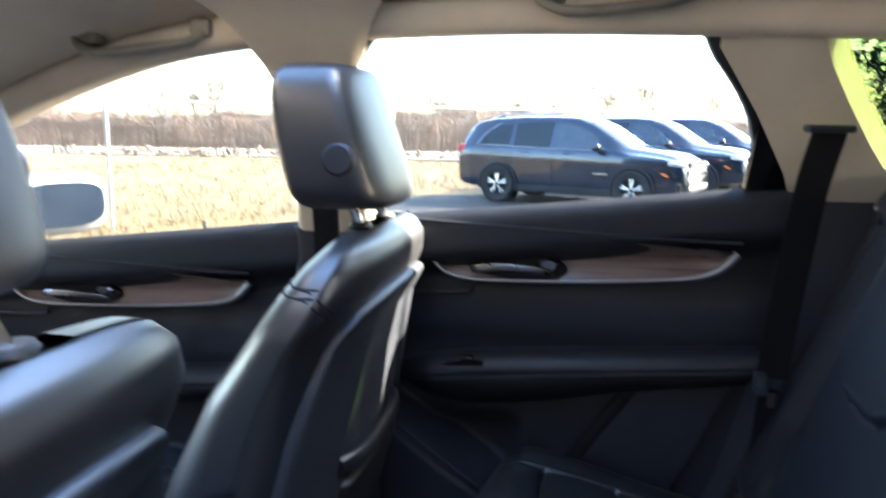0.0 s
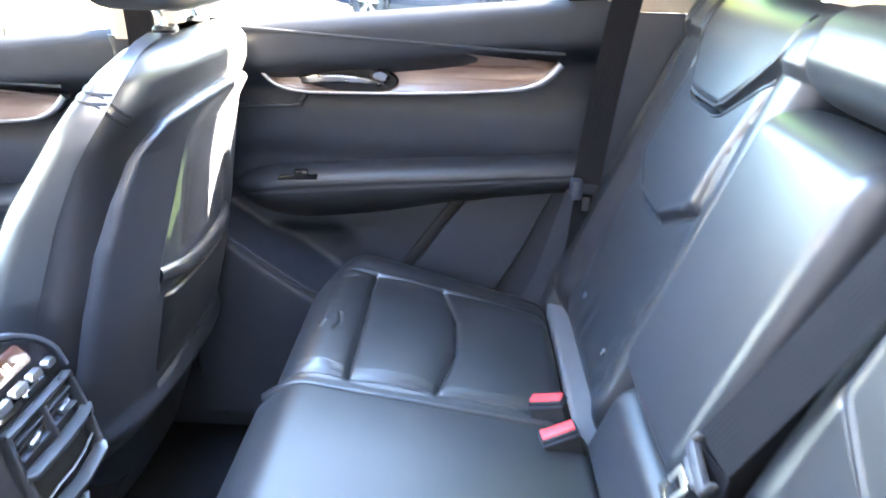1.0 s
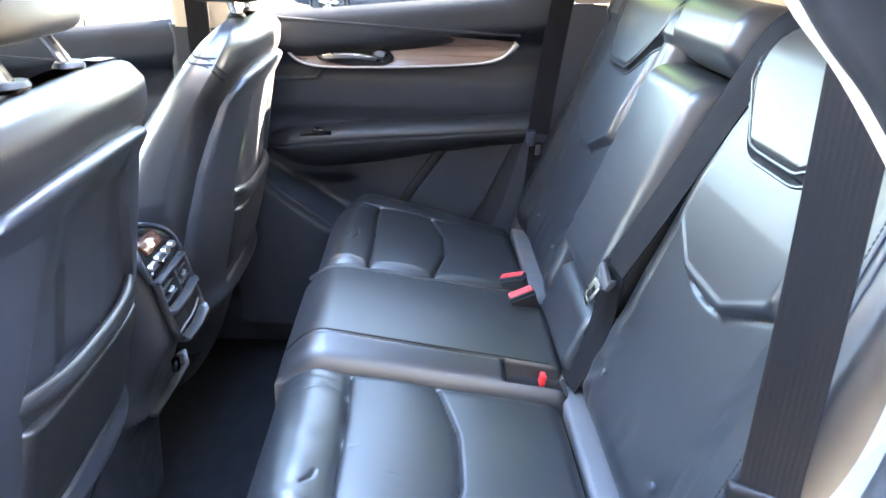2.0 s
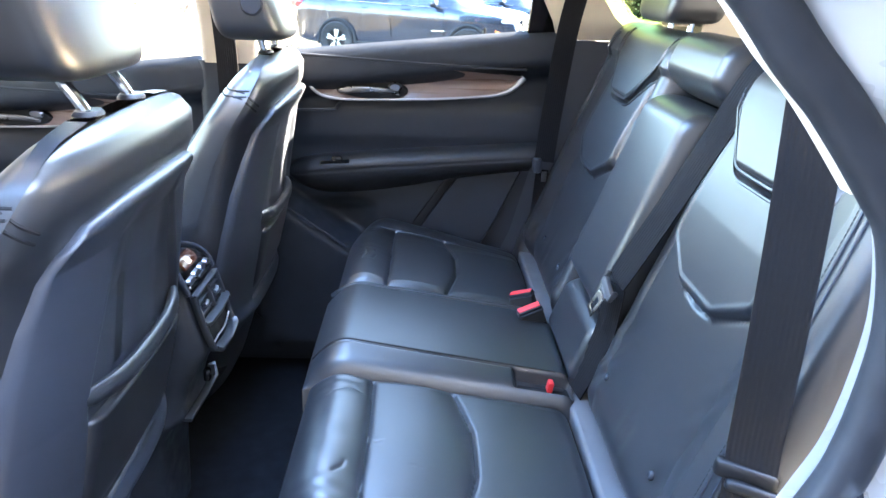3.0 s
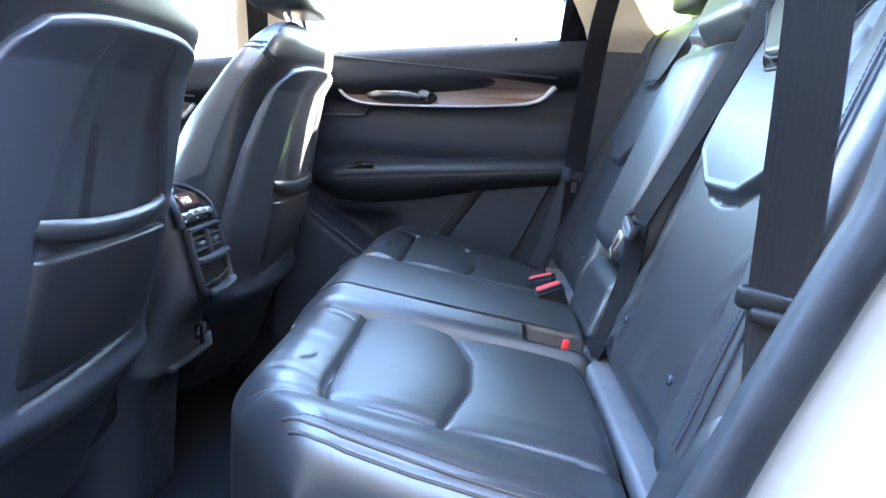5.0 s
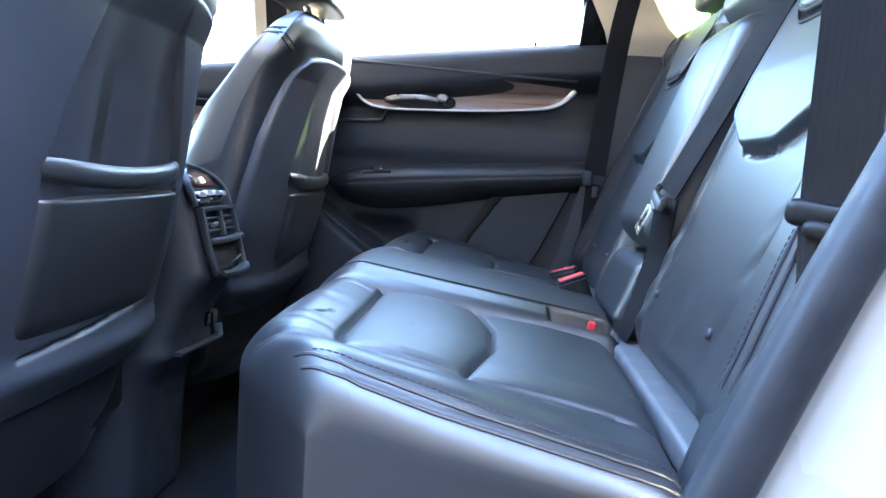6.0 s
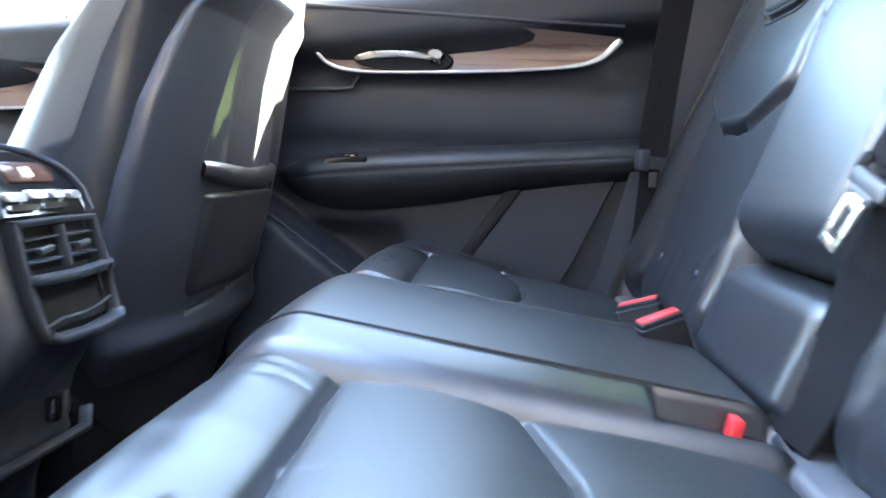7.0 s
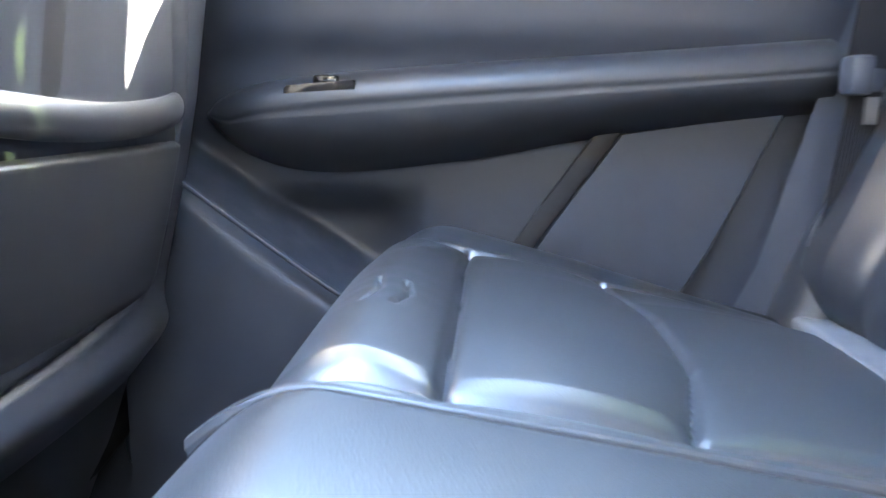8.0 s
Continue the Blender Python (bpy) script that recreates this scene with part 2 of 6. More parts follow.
class Pad:
    """A padded panel over u0..u1, v0..v1: lay(u, v, h) places it; its rim rounds off over the given radii;
    grooves are (line, depth, width); more(u, v) adds height."""

    def __init__(self, u, v, height, lay, grooves=(), rim=0.04, power=2.4, more=None, skirt=0.05, corner=0.03, n=(80, 80), rims=None):
        self.u, self.v, self.height, self.lay, self.grooves, self.rim, self.power, self.more = u, v, height, lay, grooves, rim, power, more
        self.skirt, self.n, self.rims = skirt, (int(n[0] * 1.4), int(n[1] * 1.4)), rims or (rim, rim, rim, rim)

    def h(self, u, v):
        u, v = np.asarray(u, float), np.asarray(v, float)
        out = np.ones_like(u * v)
        a, b, c, d = self.rims
        for gap, r in ((u - self.u[0], a), (self.u[1] - u, b), (v - self.v[0], c), (self.v[1] - v, d)):
            if r > 0:
                k = 1 - np.clip(gap / r, 0, 1)
                out = out * (1 - k**self.power) ** (1 / self.power)
        z = self.height * out
        if self.more:
            z = z + self.more(u, v) * out
        for line, deep, wide in self.grooves:
            g = away(u, v, line)
            z = z - deep * out * (0.55 * np.exp(-((g / (wide * 0.75)) ** 2)) + 0.45 * np.exp(-((g / (wide * 0.3)) ** 2)))
        return z

    def at(self, u, v, lift=0.0):
        return np.array(self.lay(u, v, float(self.h(np.array(u), np.array(v))) + lift))

    def mesh(self):
        def steps(lo, hi, n):
            s = np.linspace(-1, 1, n)
            s = 0.55 * s + 0.45 * np.sin(s * np.pi / 2)
            return lo + (hi - lo) * (s + 1) / 2

        us, vs = steps(*self.u, self.n[0]), steps(*self.v, self.n[1])
        uu, vv = np.meshgrid(us, vs, indexing="ij")
        hh = self.h(uu, vv)
        a, b = self.n
        verts = [self.lay(uu[i, j], vv[i, j], hh[i, j]) for i in range(a) for j in range(b)]
        faces = [(i * b + j, (i + 1) * b + j, (i + 1) * b + j + 1, i * b + j + 1) for i in range(a - 1) for j in range(b - 1)]
        rim = [(i, 0) for i in range(a)] + [(a - 1, j) for j in range(1, b)] + [(i, b - 1) for i in range(a - 2, -1, -1)] + [(0, j) for j in range(b - 2, 0, -1)]
        o = len(verts)
        verts += [self.lay(uu[i, j], vv[i, j], hh[i, j] - self.skirt) for i, j in rim]
        k = len(rim)
        for m, (i, j) in enumerate(rim):
            p, q = rim[(m + 1) % k]
            faces.append((i * b + j, p * b + q, o + (m + 1) % k, o + m))
        faces.append(tuple(o + m for m in range(k)))
        return verts, faces

    def line(self, line, lift=0.0, step=0.01):
        pts = []
        for (a, b), (c, d) in zip(line, line[1:]):
            n = max(1, int(math.hypot(c - a, d - b) / step))
            pts += [(a + (c - a) * i / n, b + (d - b) * i / n) for i in range(n)]
        return [self.at(a, b, lift) for a, b in pts + [line[-1]]]

    def stitches(self, line, gap=0.006, length=0.004, r=0.0006, lift=0.0003):
        """Short raised threads in a row."""
        pts = self.line(line, lift, 0.002)
        out, run, last = [], 0.0, None
        cum = [0.0]
        for p, q in zip(pts, pts[1:]):
            cum.append(cum[-1] + np.linalg.norm(q - p))
        t = 0.0
        arr = np.array(pts)
        while t + length < cum[-1]:
            e = [np.array([np.interp(s, cum, arr[:, k]) for k in range(3)]) for s in (t, t + length)]
            out.append(sweep([e[0], e[1]], ring(r, 4), (0.3, 0.2, 1)))
            t += gap
        return merge(*out)


MID = 0.75  # the car's centre line
FLOOR = 0.36

# ---- the car's shell ----
def grid_sheet(name, f, us, vs, mat, parent, thick, label="", hole=None):
    """A curved sheet f(u, v) with thickness along its vector thick; hole is (u0, u1, v0, v1)."""
    a, b = len(us), len(vs)
    top = [np.array(f(u, v), float) for u in us for v in vs]
    verts = top + [p + np.array(thick) for p in top]
    faces, edges = [], {}
    for i in range(a - 1):
        for j in range(b - 1):
            u, v = (us[i] + us[i + 1]) / 2, (vs[j] + vs[j + 1]) / 2
            if hole and hole[0] < u < hole[1] and hole[2] < v < hole[3]:
                continue
            q = (i * b + j, (i + 1) * b + j, (i + 1) * b + j + 1, i * b + j + 1)
            faces += [q, tuple(k + a * b for k in q)]
            for m in range(4):
                e = (q[m], q[(m + 1) % 4])
                if e[::-1] in edges:
                    del edges[e[::-1]]
                else:
                    edges[e] = True
    faces += [(p, q, q + a * b, p + a * b) for p, q in edges]
    return solid(name, verts, faces, mat, parent, label)


def shell(at, name, label, category):
    return tagged(thing(name, at, label, category), kind="structure")


floor = tagged(part("floor", block((-0.2, MID, FLOOR - 0.06), (3.4, 1.40, 0.12), 0.02), CARPET), "black carpeted car floor between the seats", "floor", kind="structure")


RAIL = [(-1.32, 1.40, 1.05), (-1.10, 1.33, 1.27), (-0.95, 1.30, 1.345), (-0.77, 1.275, 1.405), (-0.60, 1.26, 1.445), (-0.40, 1.25, 1.465), (-0.10, 1.25, 1.475), (0.20, 1.25, 1.47), (0.6, 1.24, 1.455), (1.2, 1.22, 1.42), (1.5, 1.20, 1.38)]
RX, RY, RZ = (np.array([q[k] for q in RAIL]) for k in range(3))


def liner(u, v):
    """The headliner: v runs from -1 on the near side to 1 on the far side."""
    half = np.interp(u, RX, RY) - MID + 0.02
    return (u, MID + half * v, np.interp(u, RX, RZ) + 0.015 + 0.085 * (1 - abs(v) ** 2.6))


HOLE = (-0.62, 0.02, -0.74, 0.74)  # unseen roof opening, placed to let sky light onto the seats
US, VS = np.unique(np.concatenate([np.linspace(-1.25, 1.5, 34), HOLE[:2]])), np.unique(np.concatenate([np.linspace(-1, 1, 24), HOLE[2:]]))
skin_of = lambda u, v: (u, liner(u, v)[1] + 0.09 * v, liner(u, v)[2] + 0.08)  # noqa: E731
ceiling = tagged(grid_sheet("ceiling", liner, US, VS, CREAM, None, (0, 0, 0.06), hole=HOLE), "cream cloth headliner of the car round an added light opening", "ceiling", kind="structure")
tagged(grid_sheet("roof", skin_of, US, VS, WHITE, None, (0, 0, 0.01), hole=HOLE), "white painted car roof", "roof", kind="structure")
roof_pane = tagged(grid_sheet("window_added_skylight", skin_of, np.linspace(HOLE[0], HOLE[1], 14), np.linspace(HOLE[2], HOLE[3], 10), ROOFPANE, None, (0, 0, 0.005)), "nearly clear pane over the added light opening", "window", kind="structure")
roof_pane.visible_shadow = False

# sun visor and grab handle on the headliner
def grab_handle(x, y, z):
    t = thing("grab_handle", (x, y, z), "grey-brown fold-down grab handle lying against the headliner", "grab handle")
    bar = spline([(x - 0.115, y + 0.012, z + 0.03), (x - 0.10, y - 0.002, z + 0.008), (x - 0.06, y - 0.010, z - 0.002), (x + 0.04, y - 0.010, z + 0.006), (x + 0.085, y - 0.002, z + 0.016), (x + 0.10, y + 0.012, z + 0.036)], 6)
    solid("bar", *sweep(bar, oblong(0.034, 0.014, 0.006)), HANDLE, t)
    for s in (-1, 1):
        part("mount", block((x + 0.098 * s, y + 0.012, z + 0.03 + 0.004 * s), (0.038, 0.034, 0.03), 0.009), HANDLE, t)
    return t


def pillar(name, line, wide, deep, mat, label, up, flare=None):
    pts = spline(line, 6)
    scales = [flare(p[2]) for p in pts] if flare else None
    return tagged(solid(name, *sweep(pts, oblong(wide, deep, min(wide, deep) * 0.35), up, scales=scales), mat), label, "pillar", kind="structure")


FAR = 2 * MID  # mirror of y: FAR - y
def glassline(z):
    """y of the far glass at height z."""
    return 1.405 - 0.42 * max(0.0, z - 1.15)


pillar("pillar_centre_trim", [(-0.378, 1.365, 1.134), (-0.378, 1.345, 1.25), (-0.379, 1.29, 1.38), (-0.378, 1.235, 1.455), (-0.375, 1.17, 1.52), (-0.375, 1.08, 1.58)], 0.05, 0.138, CREAM, "cream upper trim of the centre pillar", (1, 0, 0), lambda z: 1 + min(1.4, 0.55 * max(0.0, (z - 1.36) / 0.11) ** 1.8))
pillar("pillar_centre_lower", [(-0.375, 1.385, 0.40), (-0.38, 1.385, 0.80), (-0.380, 1.372, 1.136)], 0.06, 0.155, PLASTIC, "black lower trim of the centre pillar", (1, 0, 0))
pillar("roof_rail_far", RAIL, 0.07, 0.05, CREAM, "cream roof rail trim above the windows", (0, 0, 1))
pillar("roof_rail_near", [(x, FAR - y - 0.03, z + 0.02) for x, y, z in RAIL], 0.07, 0.05, CREAM, "cream roof rail trim above the door opening", (0, 0, 1))

# ---- rear doors and front door, seen from inside ----
def car_door(dx, dz, x0, x1, name, label, rear=True):
    """A door's inner side. dx, dz move its trim along the car."""
    t = thing(name, (dx, 1.40, 0.42 + dz), label, "car door")

    def P(x, y, z):
        return (x + dx, y, z + dz)

    sill = lambda x: 1.178 + 0.103 * x  # noqa: E731

    def inner(x, z):
        """y of the trim's face."""
        zt = sill(x)
        up = zt - z
        y = 1.400
        y = y - 0.055 * np.exp(-(((up - 0.045) / 0.055) ** 4))
        y = y - 0.012 * np.exp(-(((z - 0.98) / 0.05) ** 4))
        low = np.interp(x, [-0.33, -0.255, -0.185, -0.12, -0.05, 0.05], [0.846, 0.792, 0.742, 0.697, 0.660, 0.64]) if rear else 0.74
        bulge = 1 / (1 + np.exp(-np.clip((low - z) / 0.004, -40, 40)))
        y = y + (1 - bulge) * (0.034 * np.exp(-(((x + 0.15) / 0.085) ** 4) - (((z - 0.73) / 0.048) ** 4)) if rear else 0.0)
        y = y - (0.112 if rear else 0.085) * bulge
        return y

    xs, zs = np.linspace(x0, x1, 190), None
    verts, faces, n = [], [], 230
    for x in xs:
        zt = sill(x)
        for k in range(n):
            z = zt - (zt - 0.44) * k / (n - 1)
            verts.append(P(x, inner(x, z), z))
    a = len(xs)
    faces = [(i * n + j, (i + 1) * n + j, (i + 1) * n + j + 1, i * n + j + 1) for i in range(a - 1) for j in range(n - 1)]
    o = len(verts)
    verts += [P(x, 1.47, sill(x) - 0.012 if k == 0 else 0.44) for x in xs for k in (0, 1)]
    for i in range(a - 1):
        faces.append((i * n, (i + 1) * n, o + 2 * i + 2, o + 2 * i))
        faces.append((i * n + n - 1, o + 2 * i + 1, o + 2 * i + 3, (i + 1) * n + n - 1))
        faces.append((o + 2 * i, o + 2 * i + 2, o + 2 * i + 3, o + 2 * i + 1))
    faces.append(tuple(range(0, n)) + (o + 1, o))
    e = (a - 1) * n
    faces.append(tuple(range(e, e + n)) + (o + 2 * a - 1, o + 2 * a - 2))
    solid("trim_panel", verts, faces, PLASTIC, t)
    # veneer insert, framed below by the bright strip
    strip = spline([(-0.262, 1.135), (-0.235, 1.108), (-0.212, 1.078), (-0.185, 1.052), (-0.14, 1.041), (-0.05, 1.041), (0.10, 1.047), (0.21, 1.056), (0.255, 1.066), (0.278, 1.080), (0.297, 1.102)], 6)
    topl = spline([(-0.262, 1.136), (-0.10, 1.124), (0.05, 1.120), (0.18, 1.113), (0.297, 1.104)], 24)
    cols = 40
    sv, lv = np.array(strip), np.array(topl)
    us = np.linspace(-0.26, 0.296, cols)
    verts, faces = [], []
    for u in us:
        lo, hi = np.interp(u, sv[:, 0], sv[:, 1]), np.interp(u, lv[:, 0], lv[:, 1])
        for k in range(9):
            s = k / 8
            y = 1.372 + 0.024 * math.sin(s * math.pi) * min(1, (hi - lo) / 0.05) - 0.022 * s
            verts.append(P(u, y, lo + (hi - lo) * s))
    faces = [(i * 9 + j, (i + 1) * 9 + j, (i + 1) * 9 + j + 1, i * 9 + j + 1) for i in range(cols - 1) for j in range(8)]
    o = len(verts)
    verts += [(x, y + 0.02, z) for x, y, z in verts]
    solid("veneer_insert", verts, faces + [tuple(i + o for i in f) for f in faces], WOOD, t, "satin brown wood veneer")
    k = len(strip)
    wid = [0.55 + 0.9 * (max(0, (s[0] - 0.17) / 0.13)) ** 1.5 if s[0] > 0.17 else 0.55 + 0.25 * max(0, (-0.14 - s[0]) / 0.1) for s in strip]
    solid("bright_strip", *sweep([P(a, 1.366, b) for a, b in strip], oblong(0.010, 0.012, 0.003, 2), (0, 1, 0), scales=wid), CHROME, t, "satin chrome strip")
    # handle in its recess
    cup = [(-0.145 + 0.17 * (0.5 + 0.5 * math.cos(q)), 1.062 + 0.021 * math.sin(q) * (1 + 0.25 * math.cos(q))) for q in np.linspace(0, 2 * math.pi, 28, endpoint=False)]
    # Flat dark plate on the trim; its colour is the recess's shade.
    solid("handle_recess_shade", *slab(cup, lambda a, b, h: P(a, 1.371 - h, b), 0.012, 0.004), DARKWELL, t)
    lever = spline([(-0.138, 1.360, 1.060), (-0.10, 1.350, 1.066), (-0.05, 1.346, 1.067), (-0.015, 1.352, 1.063), (0.004, 1.364, 1.056)], 6)
    solid("handle", *sweep([P(*p) for p in lever], oblong(0.009, 0.015, 0.004), (0, 0, 1), scales=[min(1.0, 0.55 + 0.25 * i) * (1.0 - 0.55 * (i / (len(lever) - 1)) ** 2) for i in range(len(lever))]), DULL, t, "satin chrome pull handle")
    knob = [(-0.006 + 0.017 * math.cos(q), 1.071 + 0.011 * math.sin(q)) for q in np.linspace(0, 2 * math.pi, 20, endpoint=False)]
    solid("lock_lever", *slab(knob, lambda a, b, h: P(a, 1.362 - h, b), 0.012, 0.005), DULL, t)
    # seam below the strip
    solid("trim_seam", *sweep([P(*p) for p in spline([(-0.30, 1.384, 1.008), (-0.16, 1.384, 1.013), (-0.145, 1.382, 1.022), (-0.135, 1.378, 1.034)], 5)], oblong(0.006, 0.008, 0.002, 2), (0, 1, 0)), DARK, t)
    solid("upper_crease", *sweep([P(*p) for p in spline([(-0.27, 1.347, 1.146), (-0.05, 1.346, 1.135), (0.15, 1.346, 1.126), (0.30, 1.351, 1.121)], 8)], oblong(0.006, 0.006, 0.002, 2), (0, 1, 0)), PLASTIC, t)
    # arm rest: a padded wedge
    top = spline([(-0.275, 0.866), (-0.255, 0.883), (-0.20, 0.899), (-0.07, 0.913), (0.15, 0.930), (0.34, 0.945)], 10)
    bot = spline([(-0.275, 0.860), (-0.25, 0.832), (-0.20, 0.811), (-0.13, 0.806), (0.0, 0.822), (0.13, 0.846), (0.34, 0.874)], 10)
    tv, bv = np.array(top), np.array(bot)
    cols, rows = 60, 40
    verts = []
    for u in np.linspace(-0.274, 0.34, cols):
        zt, zb = np.interp(u, tv[:, 0], tv[:, 1]), np.interp(u, bv[:, 0], bv[:, 1])
        reach = 0.044 * min(1, ((u + 0.274) / 0.06 + 0.02)) ** 0.5
        for k in range(rows):
            s = k / (rows - 1)
            # over the rolled top, then down to the tucked bottom
            roll = min(0.030, 0.45 * (zt - zb) + 0.002)
            if s < 0.5:
                q = s / 0.5 * math.pi / 2
                y, z = 1.405 - (0.015 + reach) * math.sin(q) ** 0.8, zt - roll * (1 - math.cos(q))
            else:
                q = (s - 0.5) / 0.5
                y, z = 1.39 - reach * (1 - q**2.4), zt - roll + (zb - zt + roll) * q
            seam = math.exp(-(((s - 0.53) / 0.02) ** 2))
            verts.append(P(u, y + 0.0018 * seam, z))
    faces = [(i * rows + j, (i + 1) * rows + j, (i + 1) * rows + j + 1, i * rows + j + 1) for i in range(cols - 1) for j in range(rows - 1)]
    faces += [tuple(range(rows)), tuple(range((cols - 1) * rows, cols * rows))]
    solid("arm_rest", verts, faces, VINYL, t, "padded black leather armrest with a seam", sharp=1.2)
    # window switch
    plate = [(-0.185, 1.351), (-0.115, 1.349), (-0.108, 1.375), (-0.178, 1.379)]
    solid("switch_plate", *slab(plate, lambda a, b, h: P(a, b, 0.8955 + 0.09 * (a + 0.15) + h), 0.012, 0.003), GLOSSY, t)
    part("window_switch", block(P(-0.145, 1.364, 0.898), (0.026, 0.018, 0.010), 0.004), GLOSSY, t)
    if rear:
        spk = [(0.148, 0.853), (0.311, 0.879), (0.246, 0.735), (0.205, 0.66), (0.02, 0.66), (0.080, 0.755)]
        # Dark bar laid on the trim for the shade in the gap.
        solid("gap_shade_strip", *sweep([P(0.140, 1.388, 0.858), P(0.066, 1.388, 0.752), P(0.005, 1.388, 0.66)], oblong(0.020, 0.008, 0.002, 2), (0, 1, 0)), DARKWELL, t, "dark recessed gap")
        solid("speaker_panel", *slab(spk, lambda a, b, h: P(a, 1.385 - h, b), 0.02, 0.006), PLASTIC, t)
    rim = spline([(-0.33, 1.290, 0.849), (-0.255, 1.288, 0.796), (-0.185, 1.288, 0.746), (-0.12, 1.290, 0.701), (-0.05, 1.291, 0.664)], 6)
    if rear:
        solid("pocket_rim", *sweep([P(*p) for p in rim], oblong(0.008, 0.005, 0.002, 2), (0, 0, 1)), PLASTIC, t)
    # glass and its seals
    lock = P(0.20, 1.385, sill(0.20) + 0.012)
    solid("lock_pin", *tube([(lock[0], lock[1], lock[2] - 0.02), lock], 0.004), PLASTIC, t)
    return t


car_door(0.002, 0.011, -0.33, 0.385, "rear_car_door", "closed rear car door with black trim, veneer insert and chrome strip")
car_door(-0.845, -0.075, -0.42, 0.40, "front_car_door", "closed front car door with black trim, veneer insert and chrome strip", False)


def window(name, outline, label, parent=None):
    """Glass in the far side: outline in x, z."""
    v, f = slab(outline, lambda a, b, h: (a, glassline(b) - h, b), 0.004)
    ob = tagged(solid(name, v, f, PANE, None, "", False), label, "window", kind="structure")
    ob.visible_shadow = False
    return ob


window("window_1", [(-0.36, 1.10), (0.36, 1.16), (0.33, 1.30), (0.22, 1.50), (-0.34, 1.50)], "clear side window of the rear door")
window("window_2", [(-1.30, 1.0), (-0.46, 1.08), (-0.46, 1.48), (-0.60, 1.48), (-1.0, 1.36)], "clear side window of the front door")
# black window surrounds
def frame_bar(name, line, wide, deep, mat, label):
    pts = [(x, glassline(z) - 0.004, z) for x, z in line]
    return tagged(solid(name, *sweep(spline(pts, 5), oblong(wide, deep, 0.005, 2), (0, 1, 0)), mat), label, "window frame", kind="structure")


frame_bar("window_frame_1", [(-0.335, 1.13), (-0.325, 1.30), (-0.315, 1.40), (-0.29, 1.45), (-0.24, 1.462), (0.0, 1.47), (0.19, 1.468), (0.24, 1.42), (0.30, 1.33), (0.325, 1.20)], 0.018, 0.022, RUBBER, "black rubber seal round the rear side window")
solid_quarter = [(0.298, 1.19), (0.400, 1.21), (0.385, 1.27), (0.315, 1.37), (0.303, 1.30)]
tagged(solid("quarter_plate", *slab(solid_quarter, lambda a, b, h: (a, glassline(b) - 0.02 - h, b), 0.02, 0.003), GLOSSY), "black plate behind the rear side window", "window trim", kind="structure")

# trim behind the doors: lower black, upper cream, with the small rear side window
def quarter(u, v):
    """The far wall behind the rear door: u is x, v is z."""
    return (u, 1.36 - 0.40 * max(0.0, v - 1.2) - 0.10 * max(0, u - 0.5), v)


def wall_piece(name, cols, mat, label):
    """A wall of columns (x, z low, z high) on the far side."""
    verts, n = [], 10
    for x, lo, hi in cols:
        verts += [quarter(x, lo + (hi - lo) * k / (n - 1)) for k in range(n)]
    faces = [(i * n + j, (i + 1) * n + j, (i + 1) * n + j + 1, i * n + j + 1) for i in range(len(cols) - 1) for j in range(n - 1)]
    o = len(verts)
    verts += [(x, y + 0.05, z) for x, y, z in verts]
    faces += [tuple(i + o for i in f) for f in faces]
    return tagged(solid(name, verts, faces, mat), label, "wall trim", kind="structure")


wall_piece("wall_rear_lower", [(0.265, 0.42, 0.69), (0.285, 0.42, 0.735), (0.335, 0.42, 0.93), (0.355, 0.42, 1.0), (0.372, 0.42, 1.198), (0.6, 0.42, 1.198), (1.5, 0.42, 1.198)], DARK, "black lower trim behind the rear door")
REVEAL = [(0.368, 1.485), (0.376, 1.440), (0.393, 1.402), (0.425, 1.350), (0.467, 1.288), (0.492, 1.256), (0.520, 1.233), (0.56, 1.228), (0.69, 1.226)]
wall_piece("wall_rear_upper", [(0.235, 1.43, 1.50), (0.30, 1.335, 1.50), (0.352, 1.245, 1.50)] + [(x, 1.202, z) for x, z in REVEAL], CREAM, "cream upper trim of the rear pillar")
wall_piece("wall_rear_aft", [(0.69, 1.202, 1.50), (1.4, 1.202, 1.48)], CREAM, "cream panel closing the rear quarter window off at its rear")
wall_piece("wall_rear_top", [(0.373, 1.455, 1.52), (1.4, 1.43, 1.50)], CREAM, "cream trim above the rear quarter window")

# ---- rear bench ----
bench = thing("rear_bench", (0.25, MID, FLOOR), "black leather rear bench seat with stitched panels and seat backs", "car seat")
SLOPE = -0.16


def on_cushion(u, v, h):
    return (v, u, 0.707 + SLOPE * v + h)


